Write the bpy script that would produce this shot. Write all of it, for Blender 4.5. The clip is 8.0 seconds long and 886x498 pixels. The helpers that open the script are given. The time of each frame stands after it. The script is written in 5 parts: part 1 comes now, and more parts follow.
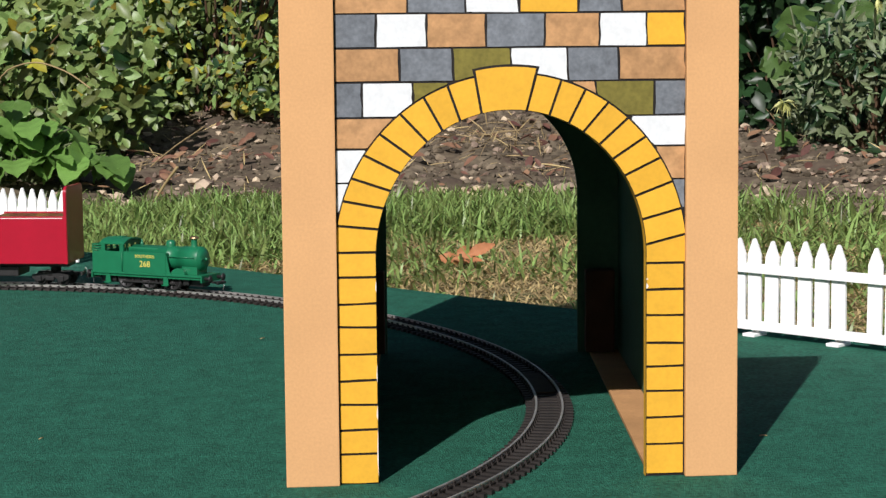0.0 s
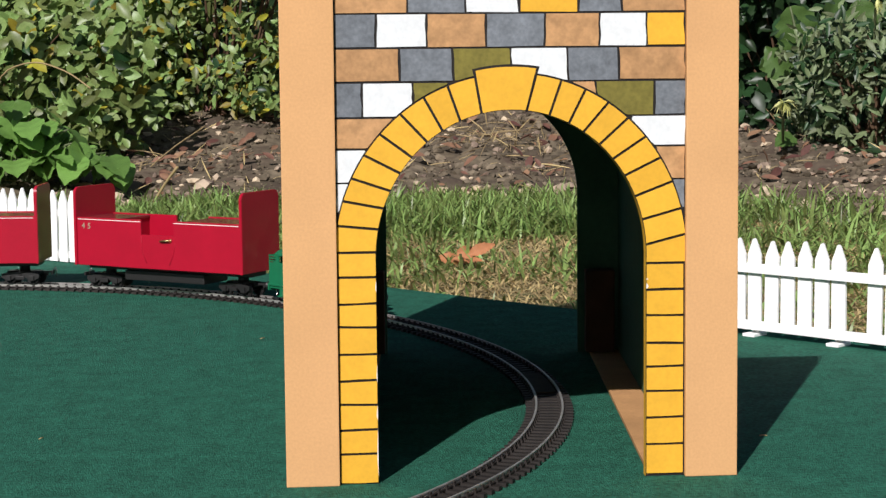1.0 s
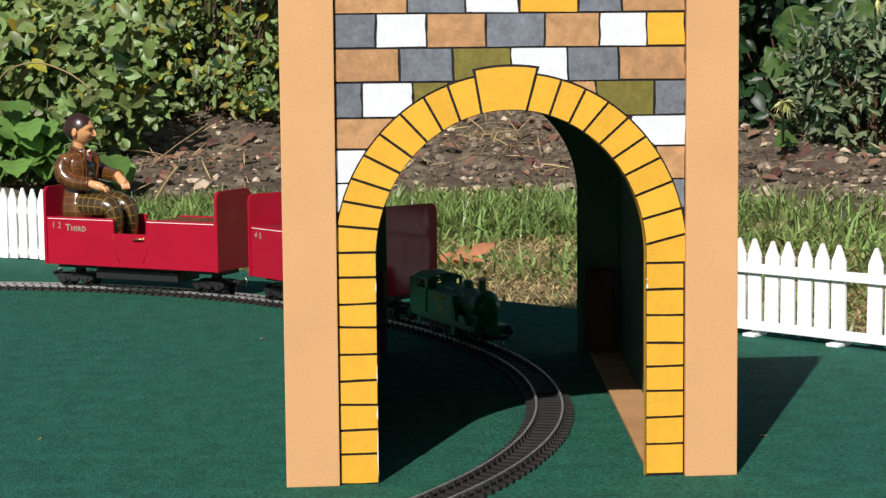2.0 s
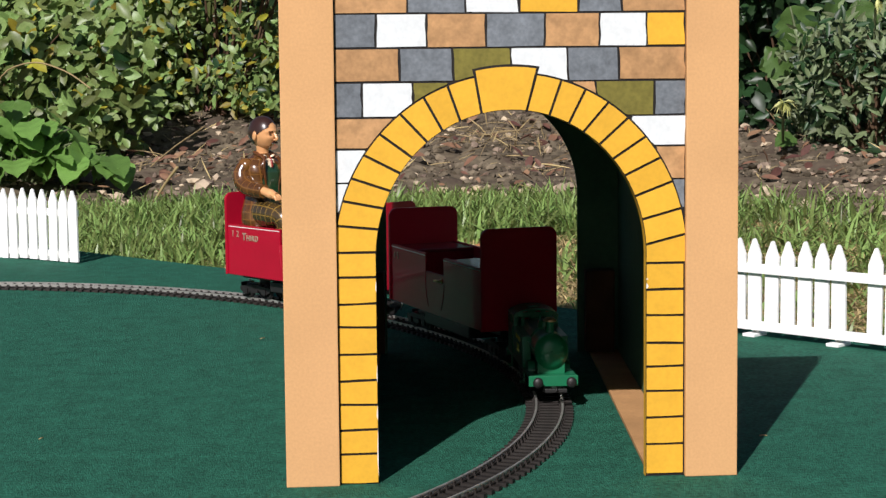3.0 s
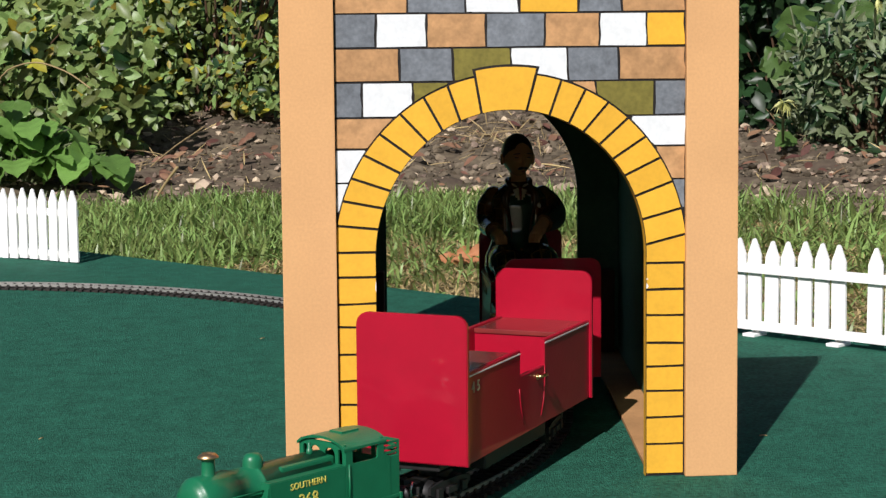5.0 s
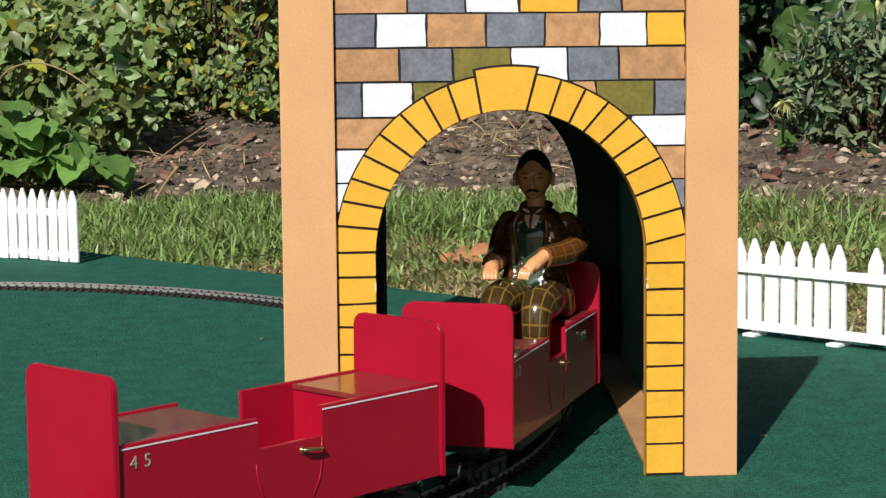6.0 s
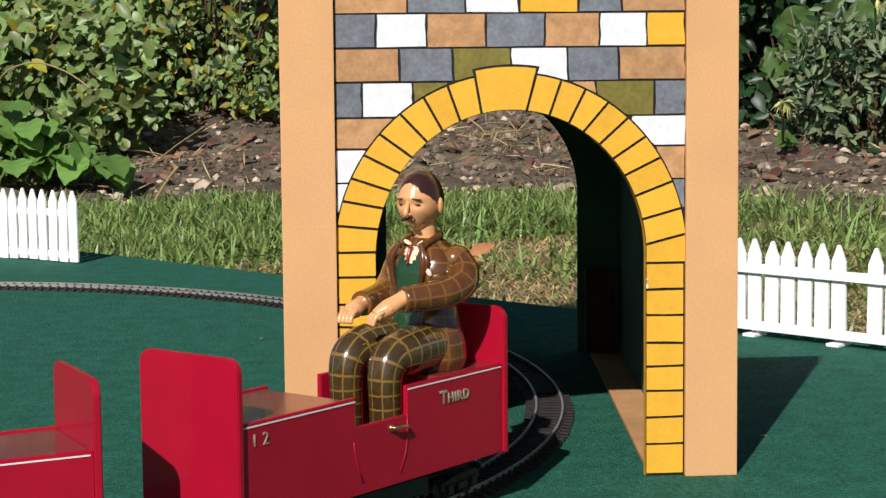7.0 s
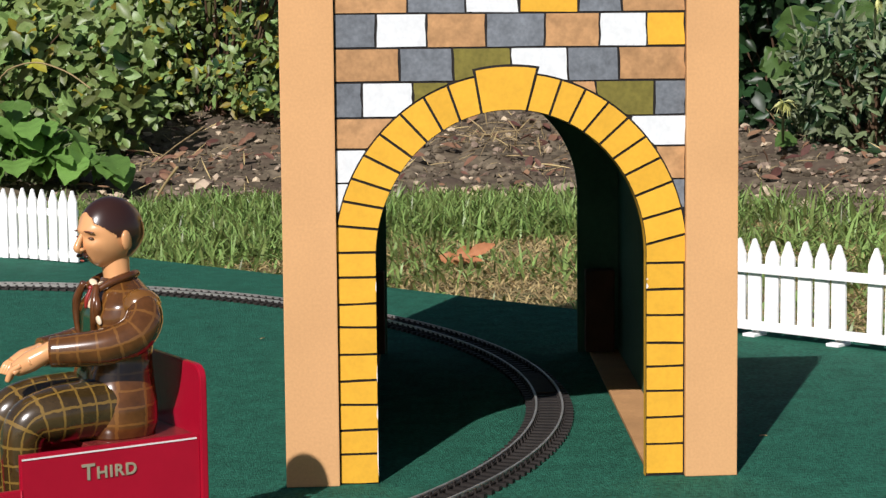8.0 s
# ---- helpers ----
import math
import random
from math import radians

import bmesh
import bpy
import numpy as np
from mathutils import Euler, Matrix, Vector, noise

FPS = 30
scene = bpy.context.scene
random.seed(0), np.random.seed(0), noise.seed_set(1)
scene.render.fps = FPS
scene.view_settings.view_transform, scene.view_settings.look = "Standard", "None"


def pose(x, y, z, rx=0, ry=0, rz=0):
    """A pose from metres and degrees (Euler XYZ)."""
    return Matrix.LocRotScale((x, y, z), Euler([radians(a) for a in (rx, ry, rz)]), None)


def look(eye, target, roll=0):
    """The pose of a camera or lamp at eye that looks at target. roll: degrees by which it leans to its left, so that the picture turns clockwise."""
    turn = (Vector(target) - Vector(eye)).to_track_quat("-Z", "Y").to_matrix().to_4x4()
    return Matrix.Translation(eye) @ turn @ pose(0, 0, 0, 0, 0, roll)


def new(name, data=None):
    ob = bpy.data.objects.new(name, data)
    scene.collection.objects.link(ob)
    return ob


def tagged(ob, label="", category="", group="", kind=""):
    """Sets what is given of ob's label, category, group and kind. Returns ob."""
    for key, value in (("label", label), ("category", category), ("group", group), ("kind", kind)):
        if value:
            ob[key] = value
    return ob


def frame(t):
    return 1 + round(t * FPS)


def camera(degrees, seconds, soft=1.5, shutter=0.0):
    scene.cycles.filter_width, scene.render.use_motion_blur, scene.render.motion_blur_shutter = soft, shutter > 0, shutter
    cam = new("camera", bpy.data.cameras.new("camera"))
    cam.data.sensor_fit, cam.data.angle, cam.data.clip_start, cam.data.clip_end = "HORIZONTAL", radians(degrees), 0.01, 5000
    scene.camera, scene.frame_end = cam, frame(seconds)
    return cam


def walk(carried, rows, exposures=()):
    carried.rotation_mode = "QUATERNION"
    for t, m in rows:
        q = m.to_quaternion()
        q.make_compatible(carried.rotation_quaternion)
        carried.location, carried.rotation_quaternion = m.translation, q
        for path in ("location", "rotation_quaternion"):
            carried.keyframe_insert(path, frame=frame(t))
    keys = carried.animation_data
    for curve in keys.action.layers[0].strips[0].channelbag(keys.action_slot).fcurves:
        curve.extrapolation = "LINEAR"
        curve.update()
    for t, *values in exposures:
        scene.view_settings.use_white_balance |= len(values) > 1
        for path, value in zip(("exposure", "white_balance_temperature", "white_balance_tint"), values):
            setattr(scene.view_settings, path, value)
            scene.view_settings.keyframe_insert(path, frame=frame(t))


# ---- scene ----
cam = camera(26.7285, 8.0, soft=1.4)
STILL = look((0, 0, 0.2309), (0, 1, 0.2309 - 0.10890), -0.4835)
walk(cam, [(0.0, STILL), (8.0, STILL)])

# ---- daylight: low autumn sun over the camera's left shoulder ----
SUN_EL, SUN_AZ = radians(37.2), math.atan2(-0.330, -1.0)
world = bpy.data.worlds.new("sky")
scene.world = world
world.use_nodes = True
_sky = world.node_tree.nodes.new("ShaderNodeTexSky")
_sky.sky_type, _sky.sun_disc = "NISHITA", False
_sky.sun_elevation, _sky.sun_rotation = SUN_EL, SUN_AZ
_bg = world.node_tree.nodes["Background"]
_bg.inputs["Strength"].default_value = 0.05
world.node_tree.links.new(_sky.outputs[0], _bg.inputs[0])
_sun = bpy.data.lights.new("sun", "SUN")
_sun.energy, _sun.angle, _sun.color = 5.0, radians(0.53), (1.0, 0.948, 0.94)
sun_dir = Vector((-0.3134 * math.cos(SUN_EL), -0.9496 * math.cos(SUN_EL), math.sin(SUN_EL)))
sun = new("sun", _sun)
sun.matrix_world = look(sun_dir * 8, (0, 0, 0))
scene.view_settings.exposure = 0.10


# ---- materials ----
def material(name, colour, rough=0.6, metal=0.0, spec=0.5, coat=0.0, grain=0.0, size=40.0, fine=0.0, fine_size=400.0,
             bump=0.0, bump_size=300.0, vary=0.0, island=0.0, hue=0.0, sub=0.0, coords="Object"):
    """A surface with two scales of variation in value, fine relief, and variation from piece to piece."""
    m = bpy.data.materials.new(name)
    m.use_nodes = True
    t = m.node_tree
    b = t.nodes["Principled BSDF"]
    b.inputs["Roughness"].default_value, b.inputs["Metallic"].default_value = rough, metal
    b.inputs["Specular IOR Level"].default_value, b.inputs["Coat Weight"].default_value = spec, coat
    b.inputs["Coat Roughness"].default_value = 0.05
    co = t.nodes.new("ShaderNodeTexCoord").outputs[coords]
    value = None

    def add(sock):
        nonlocal value
        if value is None:
            value = sock
        else:
            n = t.nodes.new("ShaderNodeMath")
            n.operation = "MULTIPLY"
            t.links.new(value, n.inputs[0])
            t.links.new(sock, n.inputs[1])
            value = n.outputs[0]

    def spread(sock, amount):
        n = t.nodes.new("ShaderNodeMapRange")
        n.inputs["To Min"].default_value, n.inputs["To Max"].default_value = 1 - amount, 1 + amount
        t.links.new(sock, n.inputs["Value"])
        return n.outputs[0]

    for amount, scale in ((grain, size), (fine, fine_size)):
        if amount:
            n = t.nodes.new("ShaderNodeTexNoise")
            n.inputs["Scale"].default_value, n.inputs["Detail"].default_value = scale, 4.0
            t.links.new(co, n.inputs["Vector"])
            s = t.nodes.new("ShaderNodeMapRange")
            s.inputs["From Min"].default_value, s.inputs["From Max"].default_value = 0.3, 0.7
            s.inputs["To Min"].default_value, s.inputs["To Max"].default_value = 1 - amount, 1 + amount
            t.links.new(n.outputs["Fac"], s.inputs["Value"])
            add(s.outputs[0])
    if vary:
        add(spread(t.nodes.new("ShaderNodeObjectInfo").outputs["Random"], vary))
    if island:
        add(spread(t.nodes.new("ShaderNodeNewGeometry").outputs["Random Per Island"], island))
    h = t.nodes.new("ShaderNodeHueSaturation")
    h.inputs["Color"].default_value = (*colour, 1)
    if value is not None:
        t.links.new(value, h.inputs["Value"])
    if hue:
        geo = t.nodes.new("ShaderNodeNewGeometry").outputs["Random Per Island"]
        n = t.nodes.new("ShaderNodeMapRange")
        n.inputs["To Min"].default_value, n.inputs["To Max"].default_value = 0.5 - hue, 0.5 + hue * 0.5
        t.links.new(geo, n.inputs["Value"])
        t.links.new(n.outputs[0], h.inputs["Hue"])
    t.links.new(h.outputs[0], b.inputs["Base Color"])
    if sub:
        b.inputs["Subsurface Weight"].default_value = sub
        b.inputs["Subsurface Radius"].default_value = (0.004, 0.002, 0.001)
    if bump:
        n = t.nodes.new("ShaderNodeTexNoise")
        n.inputs["Scale"].default_value, n.inputs["Detail"].default_value = bump_size, 5.0
        t.links.new(co, n.inputs["Vector"])
        u = t.nodes.new("ShaderNodeBump")
        u.inputs["Strength"].default_value, u.inputs["Distance"].default_value = bump, 0.002
        t.links.new(n.outputs["Fac"], u.inputs["Height"])
        t.links.new(u.outputs[0], b.inputs["Normal"])
    return m


def leaf_material(name, colour, rough=0.45, through_light=0.35, hue=0.03, island=0.35, vary=0.0):
    """Leaf: gloss on top of a mix of reflecting and letting light through."""
    m = material(name, colour, rough=rough, spec=0.4, island=island, hue=hue, vary=vary, grain=0.15, size=60, fine=0.12, fine_size=300)
    t = m.node_tree
    b = t.nodes["Principled BSDF"]
    tr = t.nodes.new("ShaderNodeBsdfTranslucent")
    t.links.new(b.inputs["Base Color"].links[0].from_socket, tr.inputs["Color"])
    mix = t.nodes.new("ShaderNodeMixShader")
    mix.inputs[0].default_value = through_light
    out = t.nodes["Material Output"]
    t.links.new(b.outputs[0], mix.inputs[1])
    t.links.new(tr.outputs[0], mix.inputs[2])
    t.links.new(mix.outputs[0], out.inputs["Surface"])
    return m


FELT = material("green_felt", (0.022, 0.117, 0.076), rough=0.95, spec=0.15, grain=0.20, size=55, fine=0.42, fine_size=330, bump=1.0, bump_size=800)
MDF = material("tan_mdf", (0.60, 0.335, 0.15), rough=0.7, spec=0.25, grain=0.06, size=18, fine=0.05, fine_size=700, bump=0.05, bump_size=900)
MDF_EDGE = material("mdf_edge", (0.56, 0.36, 0.19), rough=0.85, spec=0.2, grain=0.12, size=60, fine=0.1, fine_size=600)
INK = material("black_ink", (0.012, 0.009, 0.008), rough=0.6, spec=0.3)
YELLOW = material("yellow_paint", (0.70, 0.375, 0.032), rough=0.6, spec=0.3, grain=0.05, size=90, fine=0.04, fine_size=500, vary=0.06)
BRICK_TAN = material("tan_brick_paint", (0.42, 0.232, 0.105), rough=0.7, spec=0.25, grain=0.2, size=130, fine=0.1, fine_size=500, vary=0.1)
BRICK_GREY = material("grey_brick_paint", (0.155, 0.17, 0.19), rough=0.7, spec=0.25, grain=0.18, size=130, fine=0.16, fine_size=500, vary=0.1)
BRICK_WHITE = material("white_brick_paint", (0.68, 0.70, 0.71), rough=0.65, spec=0.25, grain=0.05, size=130, fine=0.04, fine_size=500)
BRICK_OLIVE = material("olive_brick_paint", (0.17, 0.145, 0.03), rough=0.7, spec=0.25, grain=0.16, size=130, fine=0.12, fine_size=500, vary=0.08)
LINING = material("dark_green_lining", (0.065, 0.150, 0.100), rough=0.75, spec=0.25, grain=0.15, size=25, fine=0.08, fine_size=300)
DARKWOOD = material("dark_stained_wood", (0.075, 0.03, 0.015), rough=0.7, spec=0.25, grain=0.2, size=60)
PLYWOOD = material("bare_plywood", (0.46, 0.25, 0.11), rough=0.75, spec=0.25, grain=0.14, size=30, fine=0.08, fine_size=400)
WHITE = material("white_plastic", (0.90, 0.90, 0.88), rough=0.45, spec=0.4, grain=0.03, size=60)
SLEEPER = material("dark_plastic_sleeper", (0.020, 0.016, 0.014), rough=0.6, spec=0.4, grain=0.2, size=200, vary=0.2)
RAIL = material("nickel_silver_rail", (0.52, 0.50, 0.47), rough=0.40, metal=0.7, grain=0.2, size=120)
CLIP = material("dusty_brown_plate", (0.06, 0.046, 0.036), rough=0.8, spec=0.3, grain=0.2, size=150)
RED = material("red_enamel", (0.36, 0.004, 0.022), rough=0.42, spec=0.22, coat=0.40, grain=0.06, size=30, fine=0.03, fine_size=200, bump=0.03, bump_size=250)
RED_SEAT = material("worn_red_seat", (0.20, 0.028, 0.026), rough=0.25, spec=0.5, coat=0.4, grain=0.15, size=60)
LINE = material("white_lining_paint", (0.75, 0.70, 0.68), rough=0.5)
BLACK = material("black_plastic", (0.014, 0.013, 0.013), rough=0.5, spec=0.45, grain=0.15, size=200)
STEEL = material("bright_steel", (0.6, 0.58, 0.55), rough=0.25, metal=1.0)
BRASS = material("brass", (0.72, 0.52, 0.24), rough=0.28, metal=1.0)
COPPER = material("copper_cap", (0.74, 0.46, 0.24), rough=0.38, metal=1.0)
LOCO = material("malachite_plastic", (0.008, 0.138, 0.060), rough=0.38, spec=0.45, coat=0.15, grain=0.07, size=120, bump=0.05, bump_size=700)
LETTER_YELLOW = material("faded_yellow_letters", (0.62, 0.53, 0.10), rough=0.5)
LETTER_PALE = material("pale_gold_letters", (0.38, 0.33, 0.23), rough=0.45, metal=0.2)
SKIN = material("painted_flesh_enamel", (0.68, 0.335, 0.145), rough=0.26, spec=0.45, coat=0.55, grain=0.06, size=150)
HAIR = material("dark_brown_enamel", (0.035, 0.014, 0.010), rough=0.28, spec=0.45, coat=0.5)
JACKET = material("brown_tweed_enamel", (0.095, 0.032, 0.009), rough=0.24, spec=0.45, coat=0.55, grain=0.35, size=70, fine=0.2, fine_size=260)
VEST = material("green_enamel", (0.016, 0.055, 0.024), rough=0.2, spec=0.5, coat=0.8, grain=0.15, size=120)
SHIRT = material("cream_enamel", (0.74, 0.60, 0.42), rough=0.3, coat=0.6)
TIE = material("dark_red_enamel", (0.25, 0.02, 0.015), rough=0.25, coat=0.6)
LIP = material("dark_eye_enamel", (0.11, 0.04, 0.022), rough=0.3, coat=0.5)
LIPS = material("faded_red_enamel", (0.34, 0.075, 0.045), rough=0.35, coat=0.4)
BOOT = material("black_boot_enamel", (0.015, 0.012, 0.01), rough=0.2, coat=0.8)
SOIL = material("garden_soil", (0.125, 0.100, 0.068), rough=0.95, spec=0.15, grain=0.45, size=9, fine=0.4, fine_size=60, bump=1.0, bump_size=60)
STONE = material("pale_flint_pebbles", (0.36, 0.28, 0.20), rough=0.8, spec=0.3, island=0.6, hue=0.02, grain=0.2, size=60)
PALE_STONE = material("cream_stones", (0.52, 0.42, 0.27), rough=0.8, spec=0.3, island=0.4, grain=0.2, size=60)
CLOD = material("soil_clods", (0.125, 0.100, 0.070), rough=0.95, spec=0.15, island=0.5, grain=0.3, size=80)
TURF = material("lawn_thatch", (0.17, 0.145, 0.07), rough=0.95, spec=0.15, grain=0.4, size=7, fine=0.5, fine_size=70, bump=1.0, bump_size=120)


def two_tone(m, other, scale, low, high):
    """Patches of a second colour over a material's own."""
    t = m.node_tree
    b = t.nodes["Principled BSDF"]
    old = b.inputs["Base Color"].links[0].from_socket
    n = t.nodes.new("ShaderNodeTexNoise")
    n.inputs["Scale"].default_value, n.inputs["Detail"].default_value = scale, 6.0
    t.links.new(t.nodes.new("ShaderNodeTexCoord").outputs["Object"], n.inputs["Vector"])
    r = t.nodes.new("ShaderNodeMapRange")
    r.inputs["From Min"].default_value, r.inputs["From Max"].default_value = low, high
    t.links.new(n.outputs["Fac"], r.inputs["Value"])
    mix = t.nodes.new("ShaderNodeMix")
    mix.data_type = "RGBA"
    t.links.new(r.outputs[0], mix.inputs[0])
    t.links.new(old, mix.inputs[6])
    mix.inputs[7].default_value = (*other, 1)
    t.links.new(mix.outputs[2], b.inputs["Base Color"])


two_tone(TURF, (0.085, 0.105, 0.035), 16.0, 0.42, 0.62)
two_tone(SOIL, (0.085, 0.062, 0.046), 14.0, 0.45, 0.65)
GRASS = leaf_material("grass_blades", (0.225, 0.32, 0.095), rough=0.38, through_light=0.4, hue=0.035, island=0.6)
STRAW = leaf_material("dry_straw", (0.42, 0.32, 0.15), rough=0.7, through_light=0.2, hue=0.01, island=0.4)
OLD_STRAW = leaf_material("weathered_straw", (0.27, 0.20, 0.10), rough=0.7, through_light=0.2, hue=0.01, island=0.6)
LEAF_A = leaf_material("shrub_leaves", (0.185, 0.265, 0.082), rough=0.4, hue=0.035, island=0.5)
LEAF_Y = leaf_material("yellowing_leaves", (0.34, 0.31, 0.035), rough=0.45, hue=0.03, island=0.4)
# leaf green darkened to stand in for shade deep among the plants
LEAF_D = leaf_material("shade_dark_leaves", (0.024, 0.060, 0.020), rough=0.4, hue=0.02, island=0.4)
LEAF_S = leaf_material("grey_green_leaves", (0.17, 0.22, 0.105), rough=0.5, hue=0.02, island=0.4)
LEAF_B = leaf_material("broad_green_leaves", (0.15, 0.315, 0.072), rough=0.36, hue=0.02, island=0.25, vary=0.35)
LEAF_T = leaf_material("toothed_leaves", (0.075, 0.155, 0.038), rough=0.45, through_light=0.2, hue=0.02, island=0.25)
LEAF_DRY = leaf_material("fallen_brown_leaves", (0.19, 0.10, 0.06), rough=0.7, through_light=0.15, hue=0.03, island=0.5)
LEAF_TAN = leaf_material("tan_dead_leaf", (0.52, 0.25, 0.10), rough=0.6, through_light=0.2, hue=0.02, island=0.2)
PETAL = leaf_material("pale_yellow_petals", (0.7, 0.72, 0.30), rough=0.5, hue=0.01, island=0.15)
TWIG = material("brown_twigs", (0.10, 0.06, 0.035), rough=0.85, spec=0.2, island=0.4)


def tartan(name, base, line, scale):
    """Glossy enamel with a hand-painted window check that wraps the limbs."""
    m = material(name, base, rough=0.2, coat=0.9, grain=0.25, size=90, fine=0.15, fine_size=300)
    t = m.node_tree
    b = t.nodes["Principled BSDF"]
    old = b.inputs["Base Color"].links[0].from_socket
    uv = t.nodes.new("ShaderNodeUVMap")
    wob = t.nodes.new("ShaderNodeTexNoise")
    wob.inputs["Scale"].default_value = 3.0
    t.links.new(uv.outputs[0], wob.inputs["Vector"])
    mixv = t.nodes.new("ShaderNodeVectorMath")
    mixv.operation = "MULTIPLY_ADD"
    mixv.inputs[1].default_value = (0.16, 0.16, 0)
    t.links.new(wob.outputs["Color"], mixv.inputs[0])
    t.links.new(uv.outputs[0], mixv.inputs[2])
    sep = t.nodes.new("ShaderNodeSeparateXYZ")
    t.links.new(mixv.outputs[0], sep.inputs[0])
    socks = []
    for axis in (0, 1):
        f = t.nodes.new("ShaderNodeMath")
        f.operation = "FRACT"
        t.links.new(sep.outputs[axis], f.inputs[0])
        c = t.nodes.new("ShaderNodeMath")
        c.operation = "LESS_THAN"
        c.inputs[1].default_value = 0.13
        t.links.new(f.outputs[0], c.inputs[0])
        socks.append(c.outputs[0])
    mx = t.nodes.new("ShaderNodeMath")
    mx.operation = "MAXIMUM"
    t.links.new(socks[0], mx.inputs[0])
    t.links.new(socks[1], mx.inputs[1])
    soft = t.nodes.new("ShaderNodeMath")
    soft.operation = "MULTIPLY"
    soft.inputs[1].default_value = scale
    t.links.new(mx.outputs[0], soft.inputs[0])
    mix = t.nodes.new("ShaderNodeMix")
    mix.data_type = "RGBA"
    t.links.new(soft.outputs[0], mix.inputs[0])
    t.links.new(old, mix.inputs[6])
    mix.inputs[7].default_value = (*line, 1)
    t.links.new(mix.outputs[2], b.inputs["Base Color"])
    return m


TROUSERS = tartan("checked_trousers_enamel", (0.050, 0.030, 0.010), (0.25, 0.150, 0.032), 0.70)
SLEEVE = tartan("checked_jacket_enamel", (0.095, 0.036, 0.009), (0.24, 0.105, 0.022), 0.50)


# ---- mesh helpers ----
def box(bm, x0, x1, y0, y1, z0, z1, bevel=0.0):
    vs = [bm.verts.new((x, y, z)) for x in (x0, x1) for y in (y0, y1) for z in (z0, z1)]
    fs = [bm.faces.new([vs[i] for i in q]) for q in ((0, 1, 3, 2), (4, 6, 7, 5), (0, 4, 5, 1), (2, 3, 7, 6), (0, 2, 6, 4), (1, 5, 7, 3))]
    if bevel:
        es = list({e for f in fs for e in f.edges})
        bmesh.ops.bevel(bm, geom=es, offset=bevel, segments=2, affect="EDGES", profile=0.6)
    return bm


def tube(bm, points, radii, n=12, caps=True, squash=1.0, uv=None, mat=0, uvscale=(1, 1)):
    """A smooth limb through points; each ring lies across the way. With uv, the layer gets turns round and metres along."""
    pts = [Vector(p) for p in points]
    rings, side = [], None
    along = 0.0
    dist = [0.0]
    for a, b in zip(pts, pts[1:]):
        along += (b - a).length
        dist.append(along)
    for i, p in enumerate(pts):
        d = (pts[min(i + 1, len(pts) - 1)] - pts[max(i - 1, 0)]).normalized()
        if side is None:
            side = d.cross(Vector((0, 0, 1)))
            if side.length < 0.1:
                side = d.cross(Vector((0, 1, 0)))
        side = (side - d * side.dot(d)).normalized()
        up = side.cross(d)
        r = radii[i] if isinstance(radii, (list, tuple)) else radii
        rings.append([bm.verts.new(p + side * math.cos(2 * math.pi * k / n) * r * squash + up * math.sin(2 * math.pi * k / n) * r) for k in range(n)])
    faces = []
    for i, (ra, rb) in enumerate(zip(rings, rings[1:])):
        for k in range(n):
            f = bm.faces.new((ra[k], ra[(k + 1) % n], rb[(k + 1) % n], rb[k]))
            f.smooth, f.material_index = True, mat
            if uv:
                for loop, (kk, ii) in zip(f.loops, ((k, i), (k + 1, i), (k + 1, i + 1), (k, i + 1))):
                    loop[uv].uv = (kk / n * uvscale[0], dist[ii] * uvscale[1])
            faces.append(f)
    if caps:
        for ring in (rings[0][::-1], rings[-1]):
            f = bm.faces.new(ring)
            f.material_index = mat
            faces.append(f)
    return faces


def lathe(bm, profile, centre, axis="z", n=20, mat=0):
    """A turned form: profile of (radius, height) about an axis through centre."""
    c = Vector(centre)
    rings = []
    for r, h in profile:
        ring = []
        for k in range(n):
            a = 2 * math.pi * k / n
            u, v = r * math.cos(a), r * math.sin(a)
            ring.append(bm.verts.new(c + Vector({"z": (u, v, h), "x": (h, u, v), "y": (v, h, u)}[axis])))
        rings.append(ring)
    for ra, rb in zip(rings, rings[1:]):
        for k in range(n):
            f = bm.faces.new((ra[k], ra[(k + 1) % n], rb[(k + 1) % n], rb[k]))
            f.smooth, f.material_index = True, mat
    for ring in (rings[0][::-1], rings[-1]):
        bm.faces.new(ring).material_index = mat
    return bm


def prism(bm, outline, lift, axis="y", start=0.0):
    """A flat outline given thickness: (a, b) pairs lie across the axis."""
    def at(a, b, h):
        return {"y": (a, h, b), "z": (a, b, h), "x": (h, a, b)}[axis]
    lo = [bm.verts.new(at(a, b, start)) for a, b in outline]
    hi = [bm.verts.new(at(a, b, start + lift)) for a, b in outline]
    bm.faces.new(lo[::-1])
    bm.faces.new(hi)
    m = len(lo)
    for i in range(m):
        bm.faces.new((lo[i], lo[(i + 1) % m], hi[(i + 1) % m], hi[i]))
    bmesh.ops.recalc_face_normals(bm, faces=bm.faces[:])
    return bm


def mesh_of(bm, name, *materials):
    me = bpy.data.meshes.new(name)
    bm.to_mesh(me)
    bm.free()
    for m in materials:
        me.materials.append(m)
    return me


def part(name, bm, mat, parent, label="", m=None, kind=""):
    mats = mat if isinstance(mat, (list, tuple)) else (mat,)
    ob = new(name, mesh_of(bm, name, *mats))
    ob.parent = parent
    if m is not None:
        ob.matrix_basis = m
    return tagged(ob, label, kind=kind)


def lone(name, bm, mat, label, category, kind="", m=None, group=""):
    mats = mat if isinstance(mat, (list, tuple)) else (mat,)
    ob = new(name, mesh_of(bm, name, *mats))
    if m is not None:
        ob.matrix_basis = m
    return tagged(ob, label, category, group, kind)


